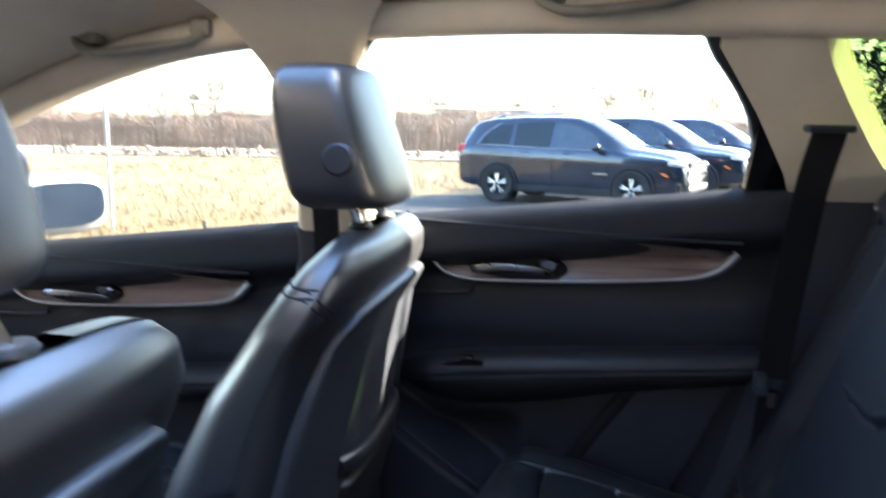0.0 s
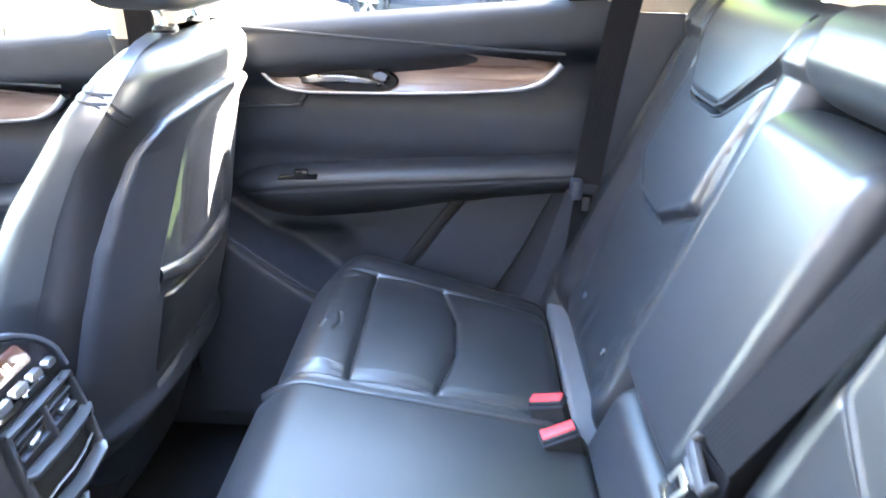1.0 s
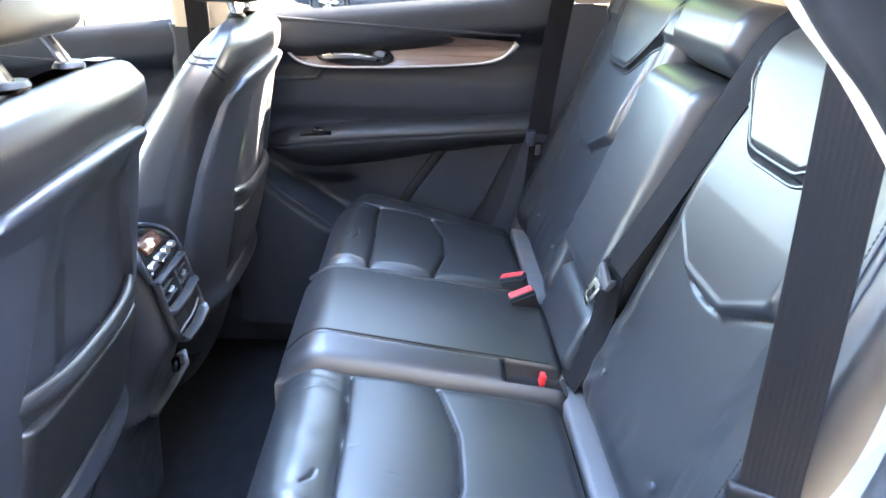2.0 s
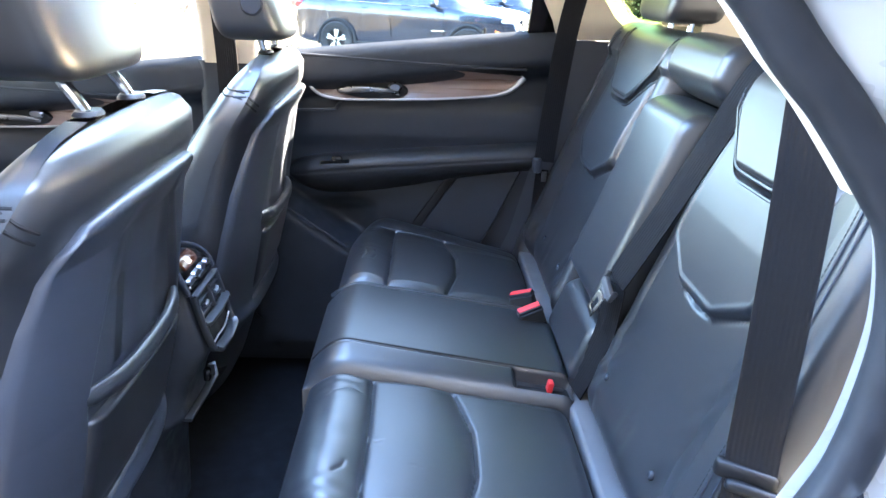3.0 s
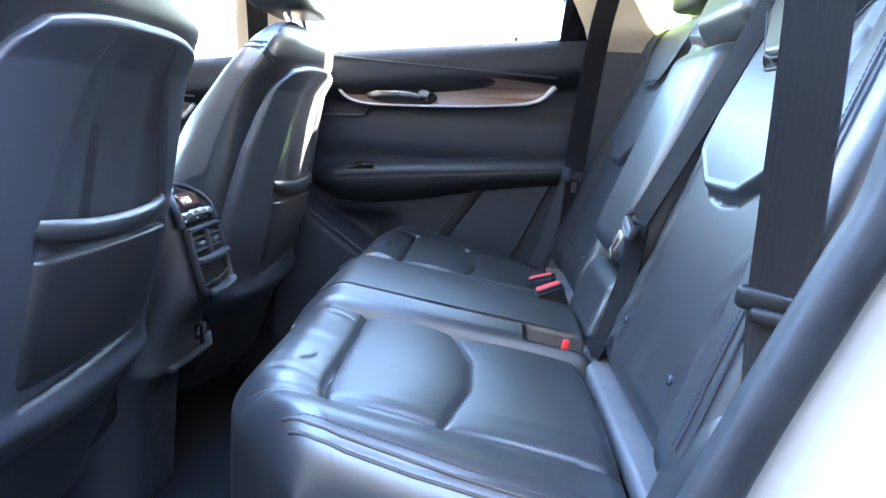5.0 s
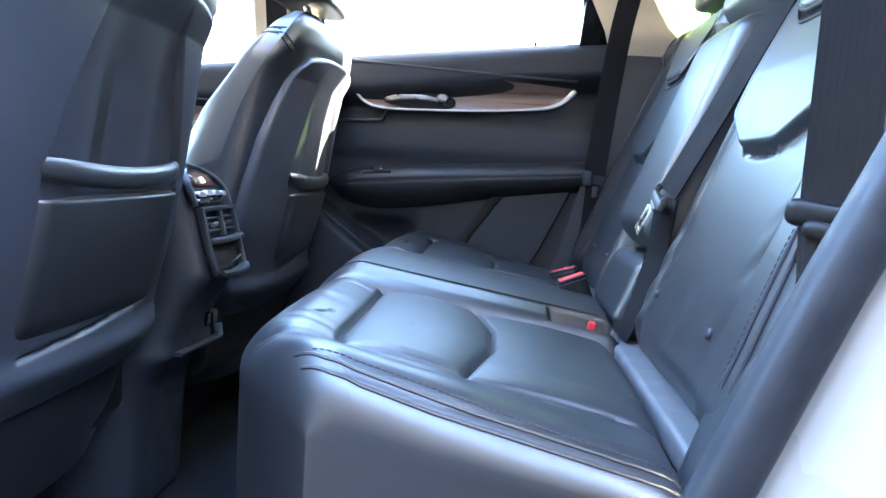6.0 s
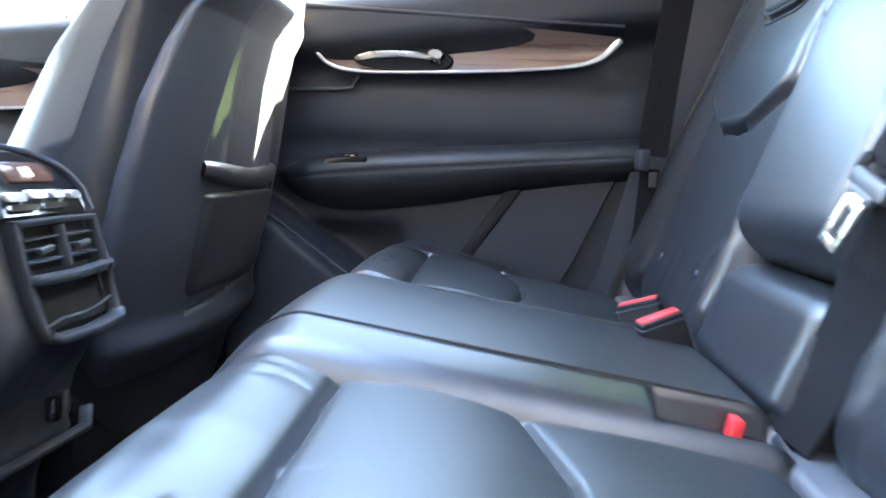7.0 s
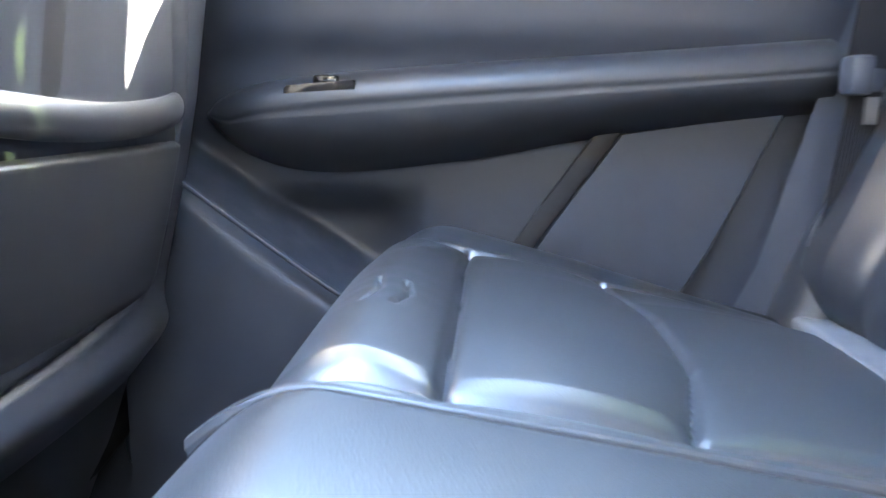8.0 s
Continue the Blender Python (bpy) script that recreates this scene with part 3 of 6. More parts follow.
def cushion_end(y0, y1, mid, outer_low):
    """A side cushion; grooves follow its chevron."""

    def lay(u, v, h):
        k = min(1.0, max(0.0, 1 - abs(u - (y0 if outer_low else y1)) / 0.18))
        return on_cushion(u, v + (0.105 if outer_low else 0.05) * k * k * min(1.0, max(0.0, (0.10 - v) / 0.20)), h)

    w = 0.158
    cross = [(mid - w, -0.002), (mid, 0.002), (mid + w, -0.002)]
    chev = [(mid - w, 0.118), (mid - 0.05, 0.143), (mid + 0.05, 0.143), (mid + w, 0.118)]
    sides = [[(mid - w, -0.08), (mid - w + 0.002, 0.31)], [(mid + w, -0.08), (mid + w - 0.002, 0.31)]]
    out = y0 if outer_low else y1

    def more(u, v):
        bolster = 0.020 * np.exp(-((np.abs(u - out) - 0.055) / 0.05) ** 2) * np.clip(1 - (v - 0.1) * 2.5, 0.2, 1)
        bolster = np.where(np.abs(u - out) < 0.055, np.maximum(bolster, 0.014), bolster)
        crown = 0.005 * np.cos(np.clip((u - mid) / w, -1, 1) * 1.5)
        vc = np.interp(np.abs(u - mid), [0.0, 0.05, w], [0.143, 0.141, 0.118])
        inside = np.clip((w + 0.012 - np.abs(u - mid)) / 0.03, 0, 1)
        roll = 0.012 * np.clip(1 - ((v + 0.052) / 0.052) ** 2, 0, 1) ** 0.8
        puff = 0.010 * np.clip(4 * (v / vc) * (1 - v / vc), 0, 1) ** 0.7
        seat = 0.006 * np.clip(4 * ((v - vc) / 0.17) * (1 - (v - vc) / 0.17), 0, 1) ** 0.8
        crown = crown + inside * (np.where(v < 0, roll, 0) + np.where((v >= 0) & (v < vc), puff, 0) + np.where(v >= vc, seat, 0))
        ripple = 0.0005 * np.sin(u * 70 + 9 * np.sin(u * 23) + 14 * v) * np.exp(-(((v + 0.045) / 0.03) ** 2))
        droop = -0.022 * np.clip((-0.04 - v) / 0.07, 0, 1) ** 2
        fall = -0.034 * np.clip(1 - np.abs(u - out) / 0.16, 0, 1) * np.clip((v + 0.02) / 0.30, 0, 1)
        return bolster + crown + (ripple if outer_low else 0.35 * ripple) + droop + fall

    return Pad((y0, y1), (-0.100, 0.305), 0.045, lay, [(cross, 0.0065, 0.005), (chev, 0.0065, 0.005), (sides[0], 0.004, 0.006), (sides[1], 0.004, 0.006)] + ([([(0.322, -0.034), (0.334, -0.024), (0.345, -0.022)], 0.0030, 0.0030), ([(0.40, 0.012), (0.402, 0.022)], 0.0016, 0.002), ([(0.355, 0.060), (0.352, 0.074)], 0.0012, 0.002), ([(0.50, -0.06), (0.52, -0.03), (0.515, -0.012)], 0.0012, 0.004)] if outer_low else [([(1.05, -0.055), (1.075, -0.048), (1.10, -0.052)], 0.0035, 0.0030), ([(1.045, -0.036), (1.07, -0.030), (1.095, -0.034)], 0.0035, 0.0030), ([(1.22, -0.05), (1.235, -0.03)], 0.0015, 0.004)]), power=2.2, more=more, skirt=0.20, n=(150, 150), rims=(0.05 if outer_low else 0.025, 0.025 if outer_low else 0.05, 0.07, 0.03))


near_pad = cushion_end(0.140, 0.588, 0.412, True)
far_pad = cushion_end(0.902, 1.362, 1.105, False)
for p, c in ((near_pad, 0.412), (far_pad, 1.105)):
    inset(solid("cushion", *p.mesh(), LEATHER, bench, sharp=1.2), PERFORATED, lambda x, y, z: abs(y - c) < 0.158 and x > 0.002 and z > 0.66)
SEAM = [(0.650, -0.105), (0.648, 0.05), (0.645, 0.30)]


def middle(u, v):
    """The middle cushion falls off towards the near side and has a pocket for the buckle."""
    seam = np.interp(v, [-0.105, 0.05, 0.30], [0.650, 0.648, 0.645])
    fall = -0.014 * np.clip((seam - u) / 0.06, 0, 1) ** 1.3
    a = np.clip((0.049 - np.abs(v - 0.266)) / 0.006, 0, 1) * np.clip((0.022 - np.abs(u - 0.626)) / 0.006, 0, 1)
    return 0.008 * np.cos((u - MID) * 9) - 0.035 * np.clip((-0.04 - v) / 0.07, 0, 1) ** 2 + fall - 0.022 * a


mid_pad = Pad((0.584, 0.904), (-0.112, 0.325), 0.062, on_cushion, [(SEAM, 0.004, 0.005)], power=2.2, skirt=0.20, n=(110, 130), rims=(0.03, 0.02, 0.07, 0.03), more=middle)
inset(solid("middle_cushion", *mid_pad.mesh(), LEATHER, bench, sharp=1.2), PERFORATED, lambda x, y, z: 0.653 < y < 0.892)
solid("piping", *tube(mid_pad.line([(0.897, -0.10), (0.896, 0.05), (0.894, 0.29)], 0.0035), 0.0078, 10), LEATHER, bench, "rolled leather edge of the middle seat")
solid("seam", *tube(mid_pad.line([(0.889, -0.10), (0.888, 0.05), (0.886, 0.29)], 0.0), 0.0016, 6), DARKWELL, bench)
solid("seam", *tube(mid_pad.line([(0.654, -0.105), (0.652, 0.05), (0.650, 0.29)], -0.0002), 0.0015, 6), DARKWELL, bench)
# base below the cushions
part("seat_base", block((0.13, MID, 0.455), (0.38, 1.16, 0.19), 0.02), PLASTIC, bench)
# piping
for yy in (0.158, 0.169):
    solid("piping", *tube(near_pad.line([(yy + 0.012, -0.070), (yy + 0.003, -0.04), (yy, 0.0), (yy, 0.30)], 0.0004), 0.0018, 6), LEATHER, bench)
solid("stitching", *near_pad.stitches([(0.180, -0.05), (0.178, 0.0), (0.178, 0.30)]), THREAD, bench, "row of dark stitches")


def on_back(u, v, h):
    """v runs up the seat back from its foot."""
    z = 0.68 + v * 0.936
    return (0.402 + 0.376 * (z - 0.77) - h * 0.936, u, z + h * 0.35)


def back_end(y0, y1, mid, outer_low):
    w = 0.142
    V = lambda z: (z - 0.70) / 0.936  # noqa: E731
    hexa = [(mid - 0.155, V(1.235)), (mid - 0.148, V(1.175)), (mid - 0.062, V(1.106)), (mid + 0.062, V(1.106)), (mid + 0.148, V(1.175)), (mid + 0.155, V(1.235))]
    chev = [(mid - w, V(0.998)), (mid - 0.050, V(0.958)), (mid, V(0.952)), (mid + 0.050, V(0.958)), (mid + w, V(0.998))]
    def eased(line, k=0.022):
        out = [line[0]]
        for a, b, c in zip(line, line[1:], line[2:]):
            a, b, c = np.array(a), np.array(b), np.array(c)
            p, q = b + (a - b) * min(0.45, k / np.linalg.norm(a - b)), b + (c - b) * min(0.45, k / np.linalg.norm(c - b))
            out += [tuple((1 - s) ** 2 * p + 2 * s * (1 - s) * b + s * s * q) for s in (0, 0.25, 0.5, 0.75, 1)]
        return out + [line[-1]]

    hexa = eased(hexa)
    sides = [[(mid + s * w, V(0.998)), (mid + s * (w - 0.004), V(1.07)), (mid + s * (w + 0.004), V(1.165))] for s in (-1, 1)]
    out = y0 if outer_low else y1

    def more(u, v):
        bolster = 0.018 * np.clip((np.abs(u - mid) - w) / 0.05, 0, 1) * np.clip(1.25 - v * 1.4, 0, 1)
        k = np.clip((v - V(0.955) - 0.05 * np.clip((np.abs(u - mid) - 0.055) / 0.095, 0, 1)) / 0.018, 0, 1) * np.clip((w + 0.004 - np.abs(u - mid)) / 0.022, 0, 1)
        raised = 0.012 * k * (3 - 2 * k) * np.clip((V(1.20) - v) / 0.16, 0, 1)
        top = 0.011 * np.clip((v - V(1.106) - 0.80 * np.clip(np.abs(u - mid) - 0.062, 0, 0.09)) / 0.014, 0, 1)
        fold = 0.0016 * np.sin(v * 95 + u * 40 + 3 * np.sin(u * 31 + v * 17)) * np.exp(-(((np.abs(u - mid) - 0.15) / 0.03) ** 2)) * np.clip((0.28 - v) / 0.1, 0, 1)
        fold = fold + 0.0010 * np.sin(u * 70 + 25 * v + 2 * np.sin(u * 45)) * np.exp(-(((v - 0.075) / 0.03) ** 2))
        return bolster + raised + top + fold

    return Pad((y0, y1), (0.0, 0.60), 0.055, on_back, [(hexa, 0.009, 0.005), (eased(chev), 0.006, 0.005), (sides[0], 0.005, 0.006), (sides[1], 0.005, 0.006)], power=2.3, more=more, skirt=0.10, n=(140, 180), rims=(0.05, 0.05, 0.06, 0.07)), hexa


near_back, near_hex = back_end(0.140, 0.608, 0.418, True)
far_back, far_hex = back_end(0.892, 1.375, 1.100, False)
for p, hx, c in ((near_back, near_hex, 0.418), (far_back, far_hex, 1.10)):
    ob = solid("backrest", *p.mesh(), LEATHER, bench, sharp=1.2)
    solid("stitching", *p.stitches([(c + (a - c) * 0.94, b + 0.009) for a, b in hx]), THREAD, ob, "row of dark stitches")
    for s, lift in ((1.035, 0.0005), (0.975, 0.0012)):
        solid("piping", *tube(p.line([(c + (a - c) * s, b - 0.006 * (s - 1) / 0.03) for a, b in hx], lift), 0.0022, 6), LEATHER, ob)
    out = 1 if c > MID else -1
    for k in (0.0, 0.012):
        solid("piping", *tube(p.line([(c + out * (0.250 - k), 0.06), (c + out * (0.243 - k), 0.25), (c + out * (0.222 - k), 0.45), (c + out * (0.205 - k), 0.56)], 0.0006), 0.0018, 6), PLASTIC, ob)
    solid("stitching", *p.stitches([(c + out * 0.230, 0.06), (c + out * 0.223, 0.25), (c + out * 0.202, 0.45), (c + out * 0.185, 0.56)]), THREAD, ob, "row of dark stitches")
    for du, v in ((-0.11 if out < 0 else 0.08, 0.085), (0.125 if out < 0 else -0.10, 0.085)):
        dot = [(0.006 * math.cos(q), 0.006 * math.sin(q)) for q in np.linspace(0, 2 * math.pi, 12, endpoint=False)]
        hgt = float(p.h(np.array(c + du), np.array(v)))
        solid("snap_button", *slab(dot, lambda a, b, h: on_back(c + du + a, v + b, hgt + 0.004 + h), 0.008, 0.002), PLASTIC, ob, "small round snap button")


part("back_shell", block((0.402 + 0.376 * 0.19 + 0.055, MID, 0.96), (0.02, 1.20, 0.58), 0.006, Matrix.Rotation(math.atan(0.376), 4, "Y")), CARPET, bench, "carpeted rear of the seat back")


def rounded_block(c, half, power=4.0, n=(28, 20), turn=None, bend=None):
    """A cushion-like block: a superellipsoid."""
    verts, faces = [], []
    a, b = n

    def pw(v, e):
        return math.copysign(abs(v) ** e, v)

    for i in range(b + 1):
        th = math.pi * (i / b - 0.5)
        for j in range(a):
            ph = 2 * math.pi * j / a
            e = 2 / power
            p = Vector((half[0] * pw(math.cos(th), e) * pw(math.cos(ph), e), half[1] * pw(math.cos(th), e) * pw(math.sin(ph), e), half[2] * pw(math.sin(th), e)))
            if bend:
                p = bend(p)
            if turn:
                p = turn @ p
            verts.append(p + Vector(c))
    for i in range(b):
        faces += [(i * a + j, i * a + (j + 1) % a, (i + 1) * a + (j + 1) % a, (i + 1) * a + j) for j in range(a)]
    return verts, faces


def headrest_shape(c, half, slant):
    """A boxy pad whose rear face leans by slant metres over its height and whose front is rounder."""

    def bend(p):
        k, f = p.z / half[2], (p.x / half[0] + 1) / 2
        if slant > 0:
            f = 1 - f
        p.y *= 1.0 - 0.12 * max(0, k) ** 2 - 0.04 * max(0, -k)
        p.x += k * slant * (0.22 + 0.28 * f)
        p.x += (0.10 if slant < 0 else -0.10) * half[0] * k * k * (1 - f) - 0.08 * p.y * p.y / half[1]
        return p

    return rounded_block(c, half, 7.0, (132, 96), None, bend)


# centre arm rest and its head pad, folded up
arm = Pad((0.625, 0.878), (0.125, 0.492), 0.088, on_back, [], power=2.4, skirt=0.06, n=(60, 90), rims=(0.035, 0.035, 0.05, 0.05), more=lambda u, v: 0.006 * np.cos((u - MID) * 10))
solid("centre_arm_rest", *arm.mesh(), LEATHER, bench, "folded-up padded leather armrest", sharp=1.2)
top_pad = Pad((0.612, 0.885), (0.496, 0.605), 0.085, on_back, [], power=2.2, skirt=0.08, n=(60, 40), rims=(0.035, 0.035, 0.04, 0.05))
solid("middle_headrest", *top_pad.mesh(), LEATHER, bench, "low padded middle headrest", sharp=1.2)
low_pad = Pad((0.625, 0.885), (0.0, 0.130), 0.072, on_back, [], power=2.2, skirt=0.08, n=(50, 30), rims=(0.035, 0.035, 0.03, 0.04))
solid("lower_pad", *low_pad.mesh(), LEATHER, bench, sharp=1.2)
for yc in (0.418, 1.100):
    hr = solid("headrest", *headrest_shape((0.580, yc, 1.345), (0.055, 0.120, 0.085), 0.036), LEATHER, bench, "padded leather headrest")
    for s in (-1, 1):
        solid("post", *tube([(0.56, yc + 0.06 * s, 1.20), (0.575, yc + 0.06 * s, 1.30)], 0.006), STEEL, hr, "polished steel post")
# grey strip between cushion and seat back
solid("hinge_cover", *sweep([(0.340, y, 0.684) for y in np.linspace(0.16, 1.35, 20)], oblong(0.068, 0.03, 0.008), (0, 0, 1)), STRIP, bench, "dark grey plastic strip")

# padded wings beside the seat back
for y, s in ((0.175, 1), (1.345, -1)):
    wing_turn = Matrix.Rotation(radians(18), 3, "Y")
    solid("side_wing", *rounded_block((0.356, y, 0.700), (0.050, 0.045, 0.112), 3.4, (40, 30), wing_turn), LEATHER, bench, "rounded leather wing beside the seat back")

# ---- front seats ----
def front_seat(dx, yc, hx=0.0, hz=0.0):
    t = thing("car_seat", (-0.6 + dx, yc, FLOOR), "black leather front car seat with headrest and map pocket", "car seat", "front car seats")
    Z = [0.50, 0.56, 0.62, 0.70, 0.80, 0.89, 1.0, 1.06, 1.09, 1.12, 1.15, 1.17, 1.18, 1.185]
    B = [-0.345, -0.325, -0.308, -0.288, -0.266, -0.248, -0.232, -0.222, -0.206, -0.193, -0.190, -0.199, -0.212, -0.228]
    F = [-0.58, -0.58, -0.565, -0.53, -0.485, -0.45, -0.395, -0.350, -0.330, -0.308, -0.284, -0.264, -0.252, -0.240]
    W = [0.225, 0.25, 0.265, 0.275, 0.280, 0.276, 0.266, 0.262, 0.260, 0.250, 0.230, 0.20, 0.165, 0.10]
    zs = np.concatenate([np.linspace(0.50, 1.07, 38), 1.07 + 0.115 * np.sin(np.linspace(0.05, 1, 18) * np.pi / 2)])
    n, verts = 64, []
    for z in zs:
        b, f, w = (np.interp(z, Z, q) for q in (B, F, W))
        cx, rx = (b + f) / 2, (b - f) / 2
        for k in range(n):
            q = 2 * math.pi * k / n
            e = 2 / (3.4 if math.cos(q) > 0 else 4.6)
            cs, sn = math.copysign(abs(math.cos(q)) ** e, math.cos(q)), math.copysign(abs(math.sin(q)) ** e, math.sin(q))
            bow = -0.010 * sn * sn * (1 if cs > 0 else -1.5)
            verts.append((cx + rx * cs + dx + bow, yc + w * sn, z))
    faces = [(i * n + j, i * n + (j + 1) % n, (i + 1) * n + (j + 1) % n, (i + 1) * n + j) for i in range(len(zs) - 1) for j in range(n)]
    faces += [tuple(range(n)), tuple(range((len(zs) - 1) * n, len(zs) * n))]
    back = solid("backrest", verts, faces, LEATHER, t, sharp=1.2)

    def side(z, f, s, lift=0.0008):
        """A point on the seat back's side; f runs from -1 in front to 1 behind."""
        b, e, w = (np.interp(z, Z, q) for q in (B, F, W))
        k = 3.4 if f > 0 else 4.6
        sn = (1 - abs(f) ** k) ** (1 / k)
        return ((b + e) / 2 + (b - e) / 2 * f * (1 + lift / 0.1) + dx - 0.010 * sn * sn * (1 if f > 0 else -1.5), yc + s * (w + lift) * sn, z)

    for s in (-1, 1):
        for k in (-0.90, -0.84):
            solid("piping", *tube([side(z, k, s, -0.0012) for z in np.linspace(0.62, 1.118, 36)], 0.0020, 6), DARKWELL, back)
        for dz in (0.0, 0.009):
            solid("piping", *tube([side(1.128 + dz - 0.050 * max(0.0, f) ** 2, f, s, -0.0012) for f in np.linspace(-0.90, 0.74, 30)], 0.0022, 6), DARKWELL, back)

    def on_panel(u, v, h):
        """The back panel wraps round the seat back's rear face."""
        u = u / 0.235 * np.interp(v, [0.62, 0.65, 0.68, 0.72, 0.78, 0.88, 0.96, 1.03, 1.075, 1.095, 1.112], [0.205, 0.230, 0.247, 0.256, 0.258, 0.254, 0.243, 0.226, 0.207, 0.192, 0.165])
        v = v - 0.022 * (abs(u) / 0.20) ** 3 * min(1.0, max(0.0, (v - 0.95) / 0.15))
        b, f, w = (np.interp(v, Z, s) for s in (B, F, W))
        sn = min(0.999, abs(u) / max(w, 0.24))
        rx = max(0.085, (b - f) / 2)
        return (b - rx + rx * (1 - sn**3.4) ** (1 / 3.4) + dx - 0.010 * sn * sn + h * (1 - 0.4 * sn**4) - 0.004, yc + u * (1 + 0.5 * h), v)

    def flutes(u, v):
        up = np.clip((v - 0.86) / 0.03, 0, 1) * np.clip((1.095 - v) / 0.10, 0, 1) ** 0.7
        wide = 0.140 - 0.045 * np.clip((v - 0.90) / 0.19, 0, 1)
        well = np.clip((wide - np.abs(u - (lo + hi) / 2)) / 0.011, 0, 1)
        well = well * well * (3 - 2 * well)
        lip = 0.012 * np.exp(-(((v - 0.682) / 0.020) ** 2))
        return lip - up * (0.009 * well + 0.008 * np.exp(-(((u + 0.035) / 0.032) ** 2)) + 0.003 * np.exp(-(((u - 0.075) / 0.025) ** 2)))

    # the map pocket reaches further towards the middle of the car
    lo, hi = (-0.130, 0.128) if yc > MID else (-0.134, 0.148)
    fold = [(hi, 0.868), (hi + 0.004, 0.78), (hi - 0.006, 0.745), (hi - 0.030, 0.728), (0.0, 0.715), (lo + 0.02, 0.708)]
    panel = Pad((-0.235, 0.235), (0.635, 1.112), 0.020, on_panel, [(fold, 0.008, 0.0045)], power=2.2, more=flutes, skirt=0.03, n=(130, 120), rims=(0.012, 0.012, 0.040, 0.014))
    solid("back_panel", *panel.mesh(), DARK, t, "black moulded seat back panel", sharp=1.2)
    zr = 0.890 if dx < -0.02 else 0.877
    us = np.linspace(lo, hi, 26)
    mid_u, half_u = (lo + hi) / 2, (hi - lo) / 2
    roll = [np.array(on_panel(u, zr - 0.003 + 0.011 * ((u - mid_u) / half_u) ** 2, 0.014 + 0.012 * (1 - (abs(u - mid_u) / half_u) ** 4))) for u in us]
    pocket = Pad((lo, hi), (0.716, zr - 0.020), 0.025, on_panel, [], skirt=0.008, n=(50, 40), rims=(0.03, 0.02, 0.035, 0.008), more=lambda u, v: 0.004 * np.clip((v - 0.74) / 0.12, 0, 1))
    pk = solid("map_pocket", *pocket.mesh(), LEATHER, t, "map pocket with a rolled elastic rim", sharp=1.2)
    solid("pocket_rim", *sweep(roll, ring(0.0085, 14, 1.5), (0, 0, 1), scales=[0.75 + 0.25 * (1 - (abs(u - mid_u) / half_u) ** 8) for u in us]), LEATHER, pk)
    hr = solid("headrest", *headrest_shape((-0.270 + dx + hx, yc - 0.006, 1.301 + hz), (0.056, 0.119, 0.093), -0.062), LEATHER, t, "padded leather headrest")
    inboard = -1 if yc > MID else 1
    btn = [(0.021 * math.cos(q), 0.021 * math.sin(q)) for q in np.linspace(0, 2 * math.pi, 24, endpoint=False)]
    solid("button", *slab(btn, lambda a, b, h: (-0.245 + dx + hx + a, yc - 0.006 + inboard * (0.121 + h), 1.275 + hz + b), 0.02, 0.004), PLASTIC, hr)
    for s in (-1, 1):
        y = yc + 0.06 * s
        post = solid("post", *tube(spline([(-0.236 + dx, y, 1.16), (-0.240 + dx, y, 1.19), (-0.256 + dx + hx, y, 1.24 + hz)], 4), 0.0065, 10), STEEL, t, "polished steel headrest post")
        col = [(0.022 * math.cos(q), 0.015 * math.sin(q)) for q in np.linspace(0, 2 * math.pi, 20, endpoint=False)]
        solid("bezel", *slab(col, lambda a, b, h: (-0.236 + dx + b, y + a, 1.190 + h), 0.02, 0.004), PLASTIC, post)
    cush = Pad((-0.25, 0.25), (-0.95, -0.43), 0.10, lambda u, v, h: (v + dx, yc + u, 0.56 + h - 0.06 * (v + 0.43)), [([(-0.16, -0.9), (-0.16, -0.45)], 0.01, 0.01), ([(0.16, -0.9), (0.16, -0.45)], 0.01, 0.01)], skirt=0.10, n=(50, 50), rim=0.06)
    solid("cushion", *cush.mesh(), LEATHER, t, sharp=1.2)
    part("seat_base", block((-0.66 + dx, yc, 0.44), (0.46, 0.44, 0.10), 0.02), PLASTIC, t)
    # moulded skirt at the foot of the seat back
    solid("lower_cover", *sweep([(-0.365 + dx - 0.35 * abs(u) ** 2, yc + u, 0.59) for u in np.linspace(-0.24, 0.24, 17)], oblong(0.075, 0.12, 0.03), (0, 0, 1)), MATTE, t, "curved black plastic cover below the seat back")
    for s in (-1, 1):
        part("seat_rail", block((-0.74 + dx, yc + 0.19 * s, FLOOR + 0.02), (0.56, 0.05, 0.04), 0.006), DARK, t)
    return t


front_seat(-0.043, 0.405, -0.028, 0.012)
front_seat(0.0, 1.10)

# ---- console between the front seats ----
CON = 0.735
console = thing("centre_console", (-0.45, CON, FLOOR), "black centre console with rear air vents and climate display", "console")


def console_face(z):
    return np.interp(z, [0.37, 0.56, 0.60, 0.615, 0.64, 0.68, 0.715, 0.735, 0.745, 0.79, 0.838, 0.862, 0.882, 0.897, 0.905, 0.910], [-0.375, -0.365, -0.345, -0.322, -0.325, -0.312, -0.290, -0.279, -0.279, -0.291, -0.303, -0.312, -0.326, -0.345, -0.372, -0.40])


def console_wide(z):
    return np.interp(z, [0.37, 0.55, 0.61, 0.70, 0.74, 0.80, 0.84, 0.865, 0.885, 0.90, 0.91], [0.120, 0.116, 0.112, 0.094, 0.088, 0.084, 0.079, 0.071, 0.058, 0.040, 0.02])


